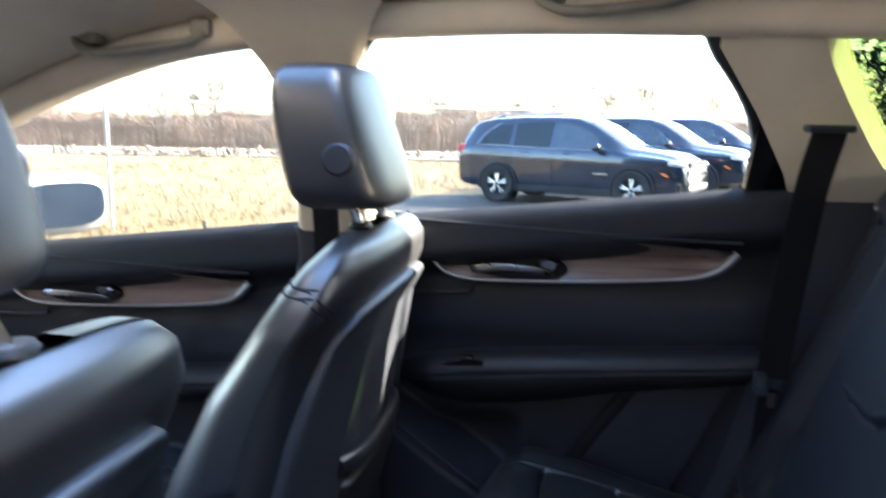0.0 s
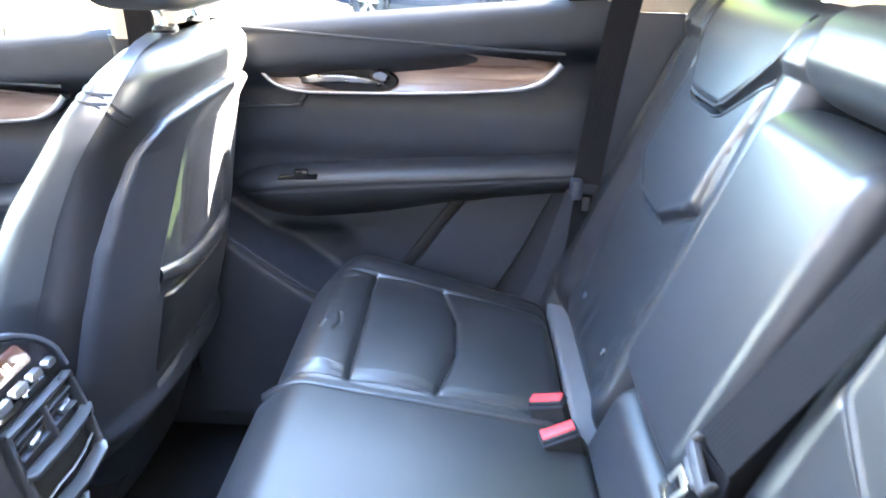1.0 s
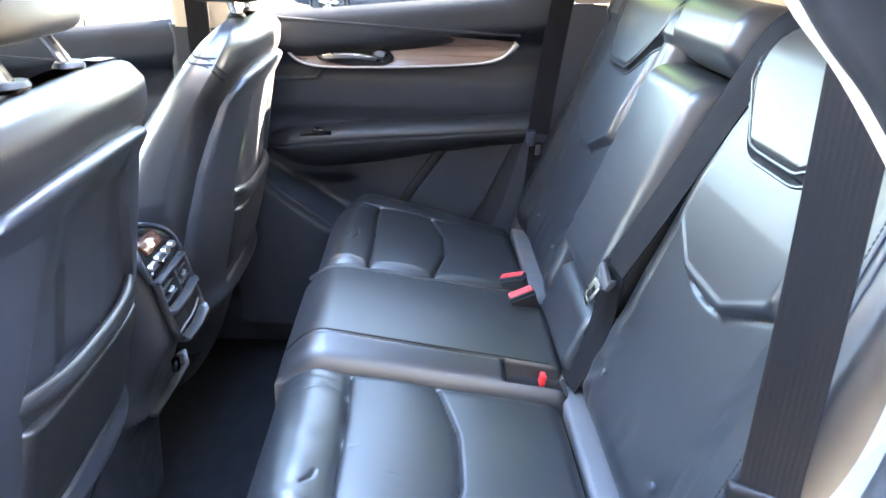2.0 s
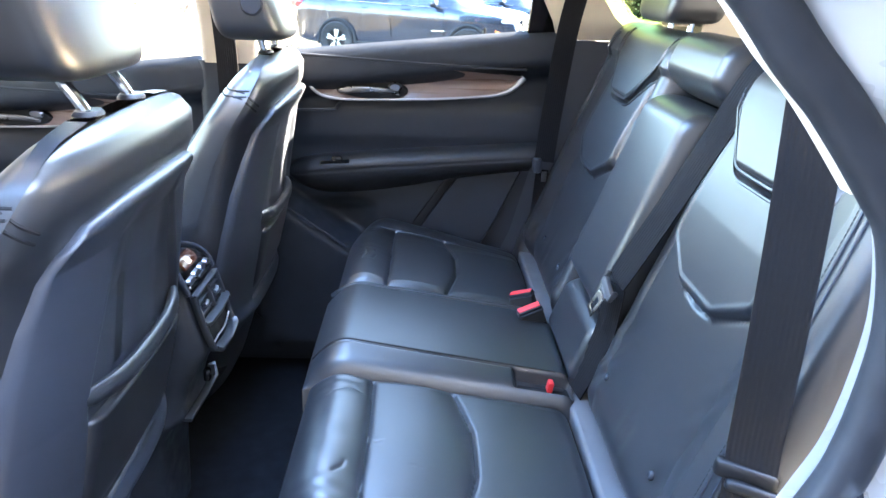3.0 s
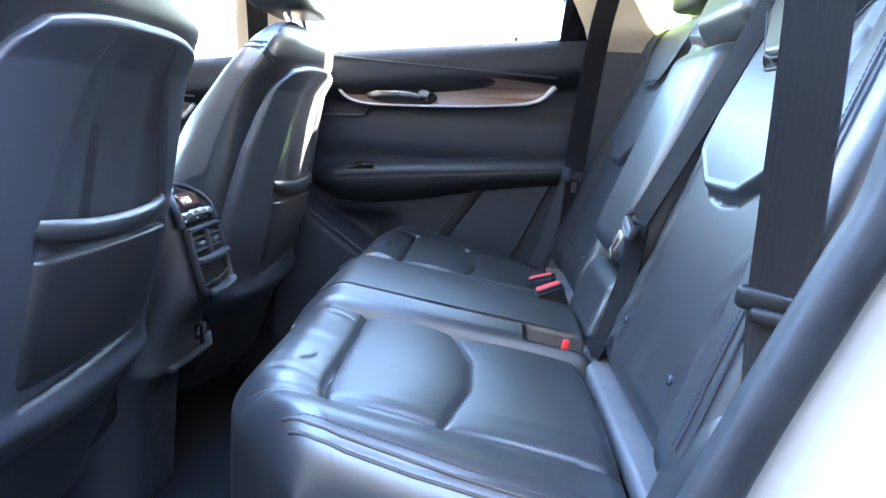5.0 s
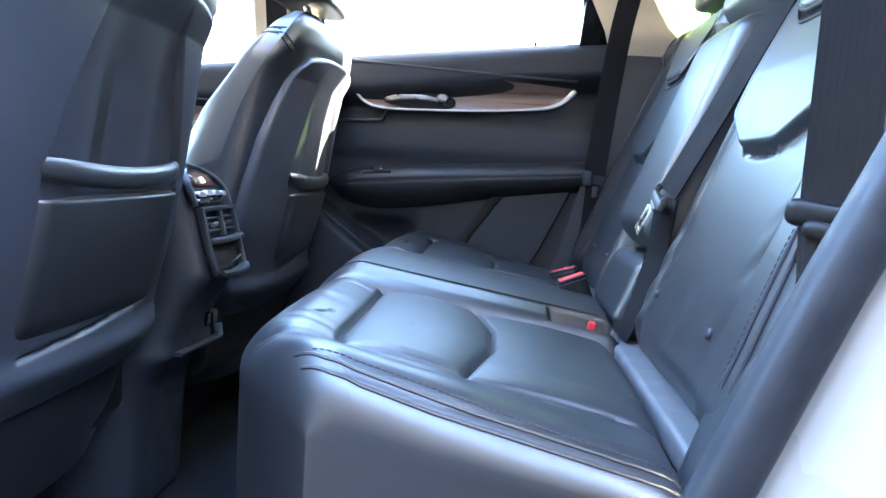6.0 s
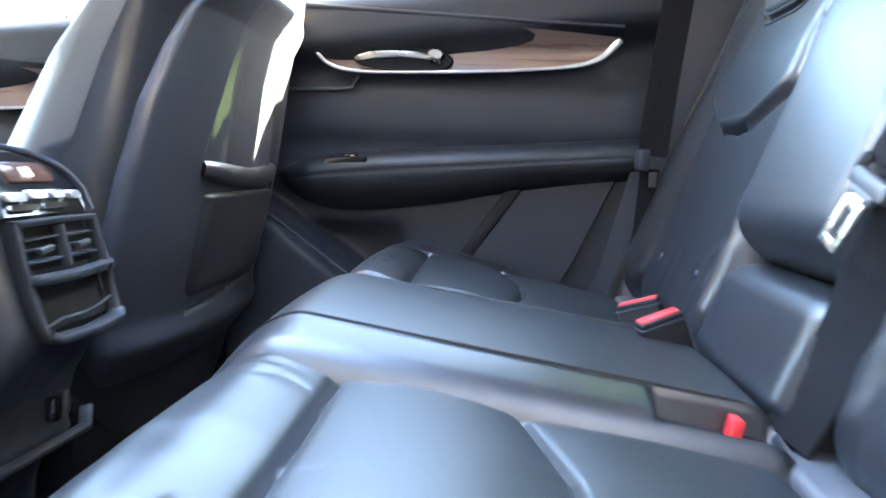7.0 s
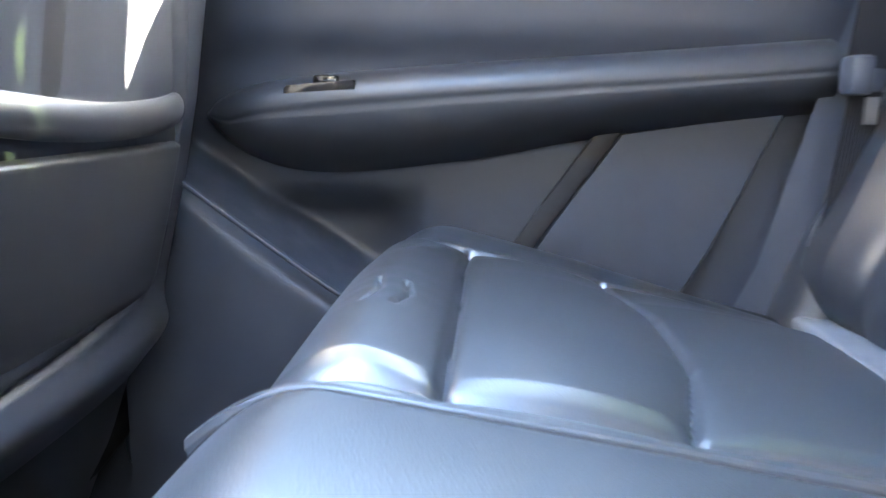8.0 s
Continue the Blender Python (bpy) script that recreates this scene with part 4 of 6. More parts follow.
verts, n = [], 64
zs = np.concatenate([np.linspace(0.37, 0.60, 8), np.linspace(0.61, 0.84, 30), np.linspace(0.846, 0.91, 16)])
for z in zs:
    b, w = console_face(z), console_wide(z)
    for k in range(n):
        q = 2 * math.pi * k / n
        cs, sn = math.copysign(abs(math.cos(q)) ** 0.30, math.cos(q)), math.copysign(abs(math.sin(q)) ** 0.30, math.sin(q))
        verts.append(((b - 0.95) / 2 + (b + 0.95) / 2 * cs, CON + w * sn, z))
faces = [(i * n + j, i * n + (j + 1) % n, (i + 1) * n + (j + 1) % n, (i + 1) * n + j) for i in range(len(zs) - 1) for j in range(n)]
faces += [tuple(range(n)), tuple(range((len(zs) - 1) * n, len(zs) * n))]
solid("body", verts, faces, PLASTIC, console, sharp=1.2)


def on_console(u, v, h):
    return (console_face(v) + h + 0.003, CON + u, v)


def rr(w, h, c, r=0.01):
    return [(a + c[0], b + c[1]) for a, b in oblong(w, h, r, 3)]


def on_face(name, outline, rise, mat, parent, label="", bevel=0.0015):
    return solid(name, *slab(outline, lambda a, b, h: on_console(a, b, h + rise), rise + 0.004, bevel), mat, parent, label)


def bar_on(name, line, w, d, mat, parent, label=""):
    return solid(name, *sweep([on_console(*p) for p in line], oblong(w, d, min(w, d) * 0.3, 2), (1, 0, 0)), mat, parent, label)


# arched control face: display above a row of bright keys
arch = [(-0.064, 0.842), (0.064, 0.842)] + [(0.064 * math.cos(q), 0.856 + 0.040 * math.sin(q)) for q in np.linspace(0.12, math.pi - 0.12, 14)]
face = on_face("control_face", arch, 0.003, GLOSSY, console, "glossy black control face")
bar_on("arch_rim", [(0.070, 0.842, 0.002)] + [(0.069 * math.cos(q), 0.857 + 0.044 * math.sin(q), 0.002) for q in np.linspace(0.1, math.pi - 0.1, 18)] + [(-0.070, 0.842, 0.002)], 0.006, 0.010, PLASTIC, console)
on_face("display", rr(0.066, 0.017, (0, 0.879), 0.004), 0.0042, SCREEN, face, "dark climate display")
for u, w in ((-0.043, 0.026), (-0.012, 0.026), (0.018, 0.022), (0.046, 0.018)):
    on_face("key", rr(w, 0.0075, (u, 0.861 - 0.002 * abs(u) / 0.04), 0.003), 0.009, CHROME, face, "chrome climate key")
for u, w in ((-0.036, 0.040), (0.012, 0.040)):
    on_face("key", rr(w, 0.005, (u, 0.850), 0.002), 0.006, STEEL, face, "chrome climate key")
txt = bpy.data.curves.new("readout", "FONT")
txt.body, txt.size, txt.extrude, txt.align_x, txt.align_y = "HI", 0.014, 0.0004, "CENTER", "CENTER"
txt.materials.append(GLOW)
sign = new("readout", txt)
sign.parent = face
sign["label"] = "pale lit letters"
zz = 0.879
lean = math.degrees(math.atan2(console_face(zz - 0.006) - console_face(zz + 0.006), 0.012))
sign.matrix_local = Matrix.Translation((console_face(zz) + 0.0086, CON - 0.006, zz)) @ Matrix.Rotation(radians(-lean), 4, "Y") @ pose(0, 0, 0, 90, 0, 90)
# the vent frame, two vents with slats and sliders, then the tray with its elastic; flat dark plates give both their
# inner shade
vents = on_face("vent_shade", [(-0.057, 0.796), (0.057, 0.796), (0.055, 0.834), (-0.055, 0.834)], 0.0006, DARKWELL, console, "black vent recess")
for s in (-1, 1):
    for z in (0.8045, 0.8235):
        bar_on("slat", [(0.004 * s, z, 0.004), (0.054 * s, z, 0.004)], 0.0022, 0.010, PLASTIC, vents)
    bar_on("slat", [(0.004 * s, 0.814, 0.002), (0.054 * s, 0.814, 0.002)], 0.0022, 0.006, PLASTIC, vents)
    bar_on("slider", [(0.030 * s - 0.009, 0.813, 0.009), (0.030 * s, 0.8145, 0.011), (0.030 * s + 0.009, 0.815, 0.009)], 0.0055, 0.006, CHROME, vents, "bright vent slider")
bar_on("divider", [(0, 0.797, 0.008), (0, 0.833, 0.008)], 0.0055, 0.010, RIM, console)
bar_on("vent_bar", [(-0.062, 0.837, 0.006), (0, 0.838, 0.008), (0.062, 0.837, 0.006)], 0.005, 0.012, RIM, console)
bar_on("vent_bar", [(-0.063, 0.792, 0.008), (-0.058, 0.791, 0.012), (0, 0.790, 0.014), (0.058, 0.791, 0.012), (0.063, 0.792, 0.008)], 0.0075, 0.016, RIM, console)
for s in (-1, 1):
    bar_on("bezel_side", [(0.061 * s, 0.838, 0.005), (0.064 * s, 0.80, 0.006), (0.063 * s, 0.77, 0.006), (0.061 * s, 0.750, 0.007), (0.056 * s, 0.742, 0.008)], 0.006, 0.012, RIM, console)
tray = on_face("tray_shade", [(-0.055, 0.745), (0.055, 0.745), (0.059, 0.787), (-0.059, 0.787)], 0.0008, DARKWELL, console, "black open tray")
bar_on("tray_lip", [(-0.058, 0.745, 0.008), (-0.052, 0.741, 0.012), (0, 0.739, 0.015), (0.052, 0.741, 0.012), (0.058, 0.745, 0.008)], 0.0075, 0.018, RIM, tray)
bar_on("elastic", [(-0.055, 0.7515, 0.007), (-0.030, 0.7555, 0.009), (0.0, 0.7545, 0.010), (0.03, 0.7565, 0.009), (0.056, 0.760, 0.007)], 0.0018, 0.003, CHROME, tray, "thin bright band")
# foot: small socket and the lip of the lower trim
part("socket", block((-0.306, 0.748, 0.658), (0.012, 0.016, 0.024), 0.004), GLOSSY, console)
part("socket_cover", block((-0.300, 0.754, 0.664), (0.012, 0.005, 0.022), 0.002), RIM, console)
bar_on("foot_lip", [(-0.080, 0.622, 0.004), (0.0, 0.620, 0.006), (0.085, 0.616, 0.004), (0.105, 0.63, -0.004)], 0.006, 0.014, RIM, console)

# ---- buckles and belts ----
def buckle(at, aim, group="buckles"):
    """A belt buckle standing along aim, with a red release button."""
    t = thing("belt_buckle", at, "black seat belt buckle with a red release button", "buckle", group)
    aim = Vector(aim).normalized()
    m = aim.to_track_quat("Z", "Y").to_matrix().to_4x4()
    for name, c, size, bevel, paint, label in (
        ("housing", (0, 0, -0.010), (0.025, 0.047, 0.080), 0.005, DARKWELL, ""),
        ("collar", (0, 0, 0.0285), (0.0265, 0.0485, 0.003), 0.001, PLASTIC, ""),
        ("cap", (0, 0, 0.0325), (0.023, 0.046, 0.006), 0.002, MATTE, ""),
        ("release_button", (-0.001, 0.0, 0.0345), (0.0175, 0.042, 0.006), 0.0015, RED, "red plastic button"),
    ):
        bm = block(c, size, bevel)
        bmesh.ops.transform(bm, matrix=Matrix.Translation(at) @ m, verts=bm.verts)
        part(name, bm, paint, t, label)
    return t


buckle((0.282, 0.850, 0.720), (-0.35, -0.05, 0.93))
buckle((0.272, 0.907, 0.724), (-0.30, 0.12, 0.94))


def webbing(line, wide=0.047, thick=0.0016, across=(1, 0, 0)):
    """A belt along a line; across is the way its width runs."""
    pts = [np.array(p, float) for p in spline(line, 10)]
    half = [(-wide / 2 + wide * i / 40, thick / 2 + 0.00035 * math.cos(i * math.pi / 2)) for i in range(41)]
    sec = half + [(a, -b) for a, b in reversed(half)]
    verts, faces, k = [], [], len(sec)
    for i, p in enumerate(pts):
        d = pts[min(i + 1, len(pts) - 1)] - pts[max(i - 1, 0)]
        d /= np.linalg.norm(d)
        a = np.array(across, float)
        a = a - d * (a @ d)
        a /= np.linalg.norm(a)
        b = np.cross(d, a)
        verts += [p + u * a + v * b for u, v in sec]
    for i in range(len(pts) - 1):
        faces += [(i * k + j, i * k + (j + 1) % k, (i + 1) * k + (j + 1) % k, (i + 1) * k + j) for j in range(k)]
    return verts, faces + [tuple(range(k)), tuple(range((len(pts) - 1) * k, len(pts) * k))]


far_belt = thing("seat_belt", (0.36, 1.30, 0.72), "dark woven seat belt hanging on the rear pillar", "seat belt", "seat belts")
solid("webbing", *webbing([(0.392, 1.262, 1.315), (0.378, 1.285, 1.22), (0.362, 1.305, 1.05), (0.352, 1.312, 0.925)]), WEB, far_belt)
solid("lower_webbing", *webbing([(0.350, 1.315, 0.905), (0.345, 1.325, 0.80), (0.330, 1.335, 0.70)], 0.030), WEB, far_belt)
part("anchor", block((0.335, 1.305, 0.918), (0.020, 0.030, 0.034), 0.005), PLASTIC, far_belt)
part("tongue", block((0.355, 1.314, 0.888), (0.012, 0.004, 0.024), 0.001), GREYPLASTIC, far_belt, "grey belt tongue")
part("guide", block((0.392, 1.268, 1.315), (0.066, 0.03, 0.012), 0.005), PLASTIC, far_belt, "black belt guide slot")
front_belt = thing("seat_belt", (-0.38, 1.33, 0.62), "dark woven seat belt hanging on the centre pillar", "seat belt", "seat belts")
solid("webbing", *webbing([(-0.384, 1.248, 1.395), (-0.383, 1.284, 1.30), (-0.381, 1.306, 1.20), (-0.380, 1.316, 1.10), (-0.380, 1.328, 0.90), (-0.380, 1.333, 0.62)], across=(1, 0, 0)), WEB, front_belt)
part("guide", block((-0.384, 1.246, 1.400), (0.062, 0.026, 0.022), 0.006), PLASTIC, front_belt, "black belt guide")
near_belt = thing("seat_belt", (0.36, 0.12, 0.62), "dark woven seat belt with a plastic stopper", "seat belt", "seat belts")
solid("webbing", *webbing([(0.362, 0.128, 1.40), (0.371, 0.138, 1.26), (0.376, 0.142, 1.15), (0.377, 0.142, 1.055), (0.377, 0.143, 0.97), (0.377, 0.142, 0.90), (0.372, 0.112, 0.78), (0.362, 0.092, 0.63)], across=(1, -0.42, 0)), WEB, near_belt)
m = Matrix.Rotation(radians(-22), 4, "Z") @ Matrix.Rotation(radians(8), 4, "Y")
bar = part("stopper", block((0.375, 0.146, 0.900), (0.060, 0.016, 0.020), 0.007, m, 3), STOPPER, near_belt, "black plastic belt stopper")
part("stopper_clip", block(Vector((0.378, 0.135, 0.889)), (0.050, 0.013, 0.013), 0.006, m, 3), STOPPER, bar)
fold = part("belt_fold", block((0.377, 0.1435, 0.869), (0.048, 0.0075, 0.012), 0.003, m), WEB, near_belt, "stitched fold of webbing")
marks = [block(Vector((0.377, 0.1435, 0.869)) + m @ Vector((0.0034 * k - 0.0204, -0.0042, dz)), (0.0010, 0.0010, 0.0032), 0.0003, m) for k in range(13) for dz in (0.0025, 0.0135)]
part("stitching", join(*marks), THREADGREY, fold, "pale grey stitching")
mid_belt = thing("seat_belt", (0.35, 0.60, 0.68), "dark woven seat belt with a hanging metal tongue", "seat belt", "seat belts")
solid("webbing", *webbing([(0.545, 0.560, 1.262), (0.505, 0.560, 1.225), (0.462, 0.572, 1.13), (0.410, 0.592, 1.01), (0.362, 0.610, 0.905)], across=(-0.32, 0.9, 0.13)), WEB, mid_belt)
solid("lower_webbing", *webbing([(0.362, 0.610, 0.90), (0.352, 0.620, 0.80), (0.318, 0.632, 0.705)], across=(-0.4, 1, 0.1)), WEB, mid_belt)
tm = Matrix.Rotation(radians(20), 4, "X") @ Matrix.Rotation(radians(20), 4, "Y")
grip = [block(Vector((0.350, 0.606, 0.896)) + tm @ Vector(o), s, 0.004, tm, 2) for o, s in (((0, 0, -0.002), (0.010, 0.052, 0.014)), ((0, -0.024, 0.006), (0.010, 0.006, 0.016)), ((0, 0.024, 0.006), (0.010, 0.006, 0.016)), ((-0.001, 0, -0.011), (0.008, 0.032, 0.010)))]
tg = part("tongue_grip", join(*grip), GREYPLASTIC, mid_belt, "grey plastic grip of the belt tongue")
plate = [block(Vector((0.350, 0.606, 0.896)) + tm @ Vector((-0.006, dy, dz)), (0.0024, sy, sz), 0.0009, tm) for dy, dz, sy, sz in ((-0.0135, -0.032, 0.0065, 0.036), (0.0055, -0.032, 0.0065, 0.036), (-0.004, -0.0165, 0.0150, 0.010), (-0.004, -0.0475, 0.0255, 0.008))]
part("tongue_plate", join(*plate), TONGUE, tg, "metal belt tongue with a slot")
slot = thing("belt_buckle", (0.28, 0.616, 0.68), "sunken seat belt buckle with a red release button", "buckle", "buckles")
well = Vector(mid_pad.at(0.626, 0.266))
tip = Matrix.Rotation(radians(9), 4, "Y")
part("housing", block(well + Vector((0, 0, -0.0135)), (0.088, 0.036, 0.03), 0.003, tip), DARKWELL, slot)
part("release_button", block(well + Vector((0.013, 0.004, 0.008)), (0.009, 0.017, 0.018), 0.002, tip), RED, slot, "red plastic button")

# ---- near side of the door opening ----
EDGE = [(0.19, 1.37), (0.24, 1.335), (0.28, 1.29), (0.31, 1.26), (0.35, 1.21), (0.37, 1.18), (0.382, 1.13), (0.384, 1.08), (0.372, 1.0), (0.347, 0.94), (0.312, 0.86), (0.28, 0.78), (0.255, 0.72), (0.215, 0.64), (0.17, 0.56), (0.11, 0.48), (0.03, 0.43), (-0.10, 0.41), (-0.40, 0.41)]
edge = [np.array((x, 0.022, z)) for x, z in [(q[0], q[1]) for q in spline(EDGE, 5)]]
tagged(solid("door_seal", *sweep([p + np.array((0.014, 0, 0.0)) for p in edge], oblong(0.034, 0.030, 0.013, 4), (0, 1, 0)), RUBBER), "soft black rubber seal round the door opening", "door seal", kind="structure")
k = len(edge)
verts, faces = [], []
for p in edge:
    q = p + np.array((0.030, 0.004, -0.012))
    out = np.array((max(q[0], 0.0) + 0.16, -0.055, q[2] - 0.05 if q[2] < 0.5 else q[2]))
    far = np.array((max(q[0], 0.0) + 0.80, -0.11, q[2] - 0.10 if q[2] < 0.5 else q[2]))
    for s in range(5):
        verts.append(q + (out - q) * s / 4 + np.array((0, -0.012 * math.sin(math.pi * s / 4), 0)))
    verts.append(far)
faces = [(i * 6 + j, (i + 1) * 6 + j, (i + 1) * 6 + j + 1, i * 6 + j + 1) for i in range(k - 1) for j in range(5)]
o = len(verts)
verts += [v + np.array((0.0, 0.06, 0.0)) for v in verts]
faces += [tuple(i + o for i in f) for f in faces]
tagged(inset(solid("wall_near_body", verts, faces, WHITE), MATTE, lambda x, y, z: z < 0.50), "white painted door jamb and rear side of the car", "car body", kind="structure")
inner_trim = [(x + 0.002, 0.050, z) for x, z in spline(EDGE, 4) if z > 1.20]
tagged(solid("pillar_near_trim", *sweep(inner_trim, oblong(0.007, 0.02, 0.003, 2), (0, 1, 0)), CREAM), "cream trim of the near rear pillar", "pillar", kind="structure")
striker = thing("door_striker", (0.382, 0.0, 0.942), "bright metal door striker bolted to the white jamb", "striker")
solid("loop", *tube(spline([(0.396, 0.015, 0.978), (0.380, -0.022, 0.979), (0.384, -0.038, 0.971), (0.396, -0.040, 0.959), (0.406, -0.028, 0.951), (0.416, 0.015, 0.949)], 5), 0.0055, 8), STEEL, striker)
part("plate", block((0.421, -0.012, 0.934), (0.034, 0.030, 0.060), 0.010), RUBBER, striker)
tagged(part("wall_far_body", block((0.955, 1.445, 0.79), (1.11, 0.05, 0.80), 0.01), WHITE), "white painted rear side of the car", "car body", kind="structure")
# the open rear door on the near side
lay_door = lambda a, b, h: (-0.50 - 0.17 * a + 0.98 * h, -0.02 - a, b)  # noqa: E731
tagged(solid("door_near", *slab([(0.0, 0.42), (0.75, 0.42), (0.95, 0.60), (1.0, 0.90), (1.0, 1.16), (0.0, 1.14)], lay_door, 0.11, 0.02), PLASTIC), "open rear car door with black trim", "car door", kind="structure")
tagged(solid("door_near_frame", *sweep([lay_door(*q, -0.06) for q in [(0.02, 1.14), (0.05, 1.40), (0.12, 1.48), (0.70, 1.48), (0.88, 1.34), (0.98, 1.15)]], oblong(0.05, 0.05, 0.015), (1, 0, 0)), RUBBER), "black window frame of the open car door", "window frame", kind="structure")
# closing walls: far sill, tail, bulkhead, near front side
tagged(part("wall_far_sill", block((-0.35, 1.43, 0.40), (2.4, 0.12, 0.16), 0.02), PLASTIC), "black plastic sill below the far doors", "sill", kind="structure")
lip = spline([(-0.352, 1.368, 0.60), (-0.352, 1.354, 0.558), (-0.343, 1.344, 0.532), (-0.318, 1.338, 0.516), (-0.28, 1.336, 0.508), (-0.10, 1.336, 0.500), (0.10, 1.336, 0.505)], 6)
tagged(solid("sill_trim", *sweep([(x, y + 0.014, z - 0.02) for x, y, z in lip], oblong(0.030, 0.046, 0.011, 4), (0, 1, 0)), DARK), "dark plastic trim with a raised lip on the far sill", "sill", kind="structure")
tagged(part("wall_tail", block((1.45, MID, 0.71), (0.08, 1.36, 0.68), 0.03), DARK), "black trim of the tailgate", "tailgate", kind="structure")
tagged(part("wall_dash", block((-1.38, MID, 0.80), (0.35, 1.36, 0.55), 0.08), PLASTIC), "black dashboard", "dashboard", kind="structure")
tagged(part("wall_near_front", block((-0.92, 0.06, 0.74), (0.86, 0.10, 0.72), 0.03), PLASTIC), "black trim of the closed driver's door", "car door", kind="structure")
tagged(part("pillar_near_centre", block((-0.44, 0.075, 0.92), (0.10, 0.08, 1.04), 0.02), PLASTIC), "dark near centre pillar", "pillar", kind="structure")
tagged(part("shelf_rear", block((0.98, MID, 0.66), (0.9, 1.30, 0.10), 0.03), CARPET), "black carpeted load floor behind the rear seat", "load floor", kind="structure")
# glass of the small rear side window, with its lit reveal
pts = [np.array(quarter(x, z)) for x, z in spline(REVEAL, 5)]
verts = [p + d for p in pts for d in (np.array((0, 0, 0)), np.array((0.045, 0.06, 0.018)))]
faces = [(2 * i, 2 * i + 1, 2 * i + 3, 2 * i + 2) for i in range(len(pts) - 1)]
o = len(verts)
verts += [v + np.array((-0.012, 0.012, -0.012)) for v in verts]
faces += [tuple(i + o for i in f) for f in faces]
tagged(solid("window_reveal", verts, faces, CREAM), "cream reveal of the rear quarter window", "window trim", kind="structure")
pane = slab([(0.40, 1.49), (0.43, 1.42), (0.455, 1.36), (0.49, 1.30), (0.53, 1.255), (0.58, 1.228), (0.635, 1.224), (0.59, 1.30), (0.58, 1.47)], lambda a, b, h: (a, quarter(a, b)[1] + 0.058 - h, b), 0.004)
tagged(solid("window_3", *pane, WETPANE, None, "", False), "rear quarter window speckled with drops", "window", kind="structure")
# Added plate that cuts off sun falling low on the front seat back.
tagged(solid("sun_block_quarter", *slab([(0.630, 1.215), (0.72, 1.215), (0.72, 1.50), (0.575, 1.50), (0.585, 1.30)], lambda a, b, h: (a, quarter(a, b)[1] + 0.050 - h, b), 0.012), CREAM), "cream panel closing the rear quarter window off at its rear", "window trim", kind="structure")
drop_rng = np.random.default_rng(3)
DROP = material("water_drop", (0.8, 0.85, 0.83), 0.05, 0, 30, 0.1, 0, shine=0.8)
verts, faces = [], []
while len(faces) < 6 * 420:
    x, z, q = 0.42 + 0.27 * drop_rng.random(), 1.235 + 0.24 * drop_rng.random(), 0.0007 + 0.0016 * drop_rng.random() ** 2
    if x > 0.58 or x < np.interp(z, [1.23, 1.30, 1.36, 1.42, 1.49], [0.58, 0.495, 0.46, 0.435, 0.405]):
        continue
    y, o = quarter(x, z)[1] + 0.053, len(verts)
    verts += [(x + q * math.cos(k), y, z + q * 1.2 * math.sin(k)) for k in np.linspace(0, 2 * math.pi, 6, endpoint=False)] + [(x, y - 0.6 * q, z)]
    faces += [(o + k, o + (k + 1) % 6, o + 6) for k in range(6)]
tagged(solid("water_drops", verts, faces, DROP), "dried water drops on the quarter window", "water drops", kind="stuff")
# fittings of the headliner
grab_handle(-0.645, 1.215, 1.428)
grab_handle(0.095, 1.205, 1.475)
visor = thing("sun_visor", (-1.0, 1.1, 1.40), "cream folding sun visor on the headliner", "sun visor")
part("board", block((-0.98, 1.08, 1.418), (0.17, 0.36, 0.018), 0.008, Matrix.Rotation(radians(-14), 4, "Y")), CREAM, visor)

# ---- outside: the lot ----
GRASS = material("dry_grass", (0.195, 0.133, 0.055), 0.95, 0, 0.35, 0.45, 0.7, 25)
GRAVEL = material("pale_gravel", (0.36, 0.32, 0.27), 0.95, 0, 0.5, 0.2, 0.5, 20)
STRAW = material("straw_blades", (0.23, 0.162, 0.070), 0.9, 0, 1.5, 0.3, 0)
BRUSH = material("bare_brush", (0.175, 0.106, 0.066), 0.95, 0, 0.4, 0.4, 0.3, 30)
BARK = material("grey_bark", (0.11, 0.09, 0.075), 0.95, 0, 3.0, 0.3, 0.4, 60)
GALV = material("galvanised_steel", (0.42, 0.43, 0.44), 0.5, 0.7, 8, 0.15, 0.05, 200)
PAINT = material("dark_blue_grey_paint", (0.030, 0.040, 0.065), 0.22, 0.55, 3, 0.1, 0, 100, coat=1.0, rough_vary=0.04)
TYRE = material("tyre_rubber", (0.025, 0.025, 0.027), 0.8, 0, 20, 0.2, 0.3, 100)
ALLOY = material("alloy_rim", (0.62, 0.63, 0.65), 0.3, 0.9, 20, 0.08, 0)
TINT = material("tinted_glass", (0.02, 0.025, 0.03), 0.05, 0, 3, 0.1, 0, 100, rough_vary=0.02)
REDLAMP = material("red_lamp", (0.55, 0.02, 0.02), 0.2, 0, 20, 0.1, 0)
AMBER = material("amber_reflector", (0.85, 0.22, 0.03), 0.3, 0, 20, 0.1, 0)
LAMP = material("clear_lamp", (0.8, 0.82, 0.84), 0.15, 0.5, 20, 0.1, 0)
RUBBLE = material("pale_rubble", (0.22, 0.16, 0.115), 0.95, 0, 2.0, 0.35, 0.5, 20)
NEEDLE = material("evergreen_needles", (0.026, 0.055, 0.032), 0.85, 0, 1.5, 0.4, 0)

OUT = -0.26  # level of the lot
rng = np.random.default_rng(7)


def rough(x, y):
    return 0.05 * noise.noise((x * 0.15, y * 0.15, 0.0)) + 0.02 * noise.noise((x * 0.7, y * 0.7, 3.0)) if y > 19 or x < -6 else 0.0


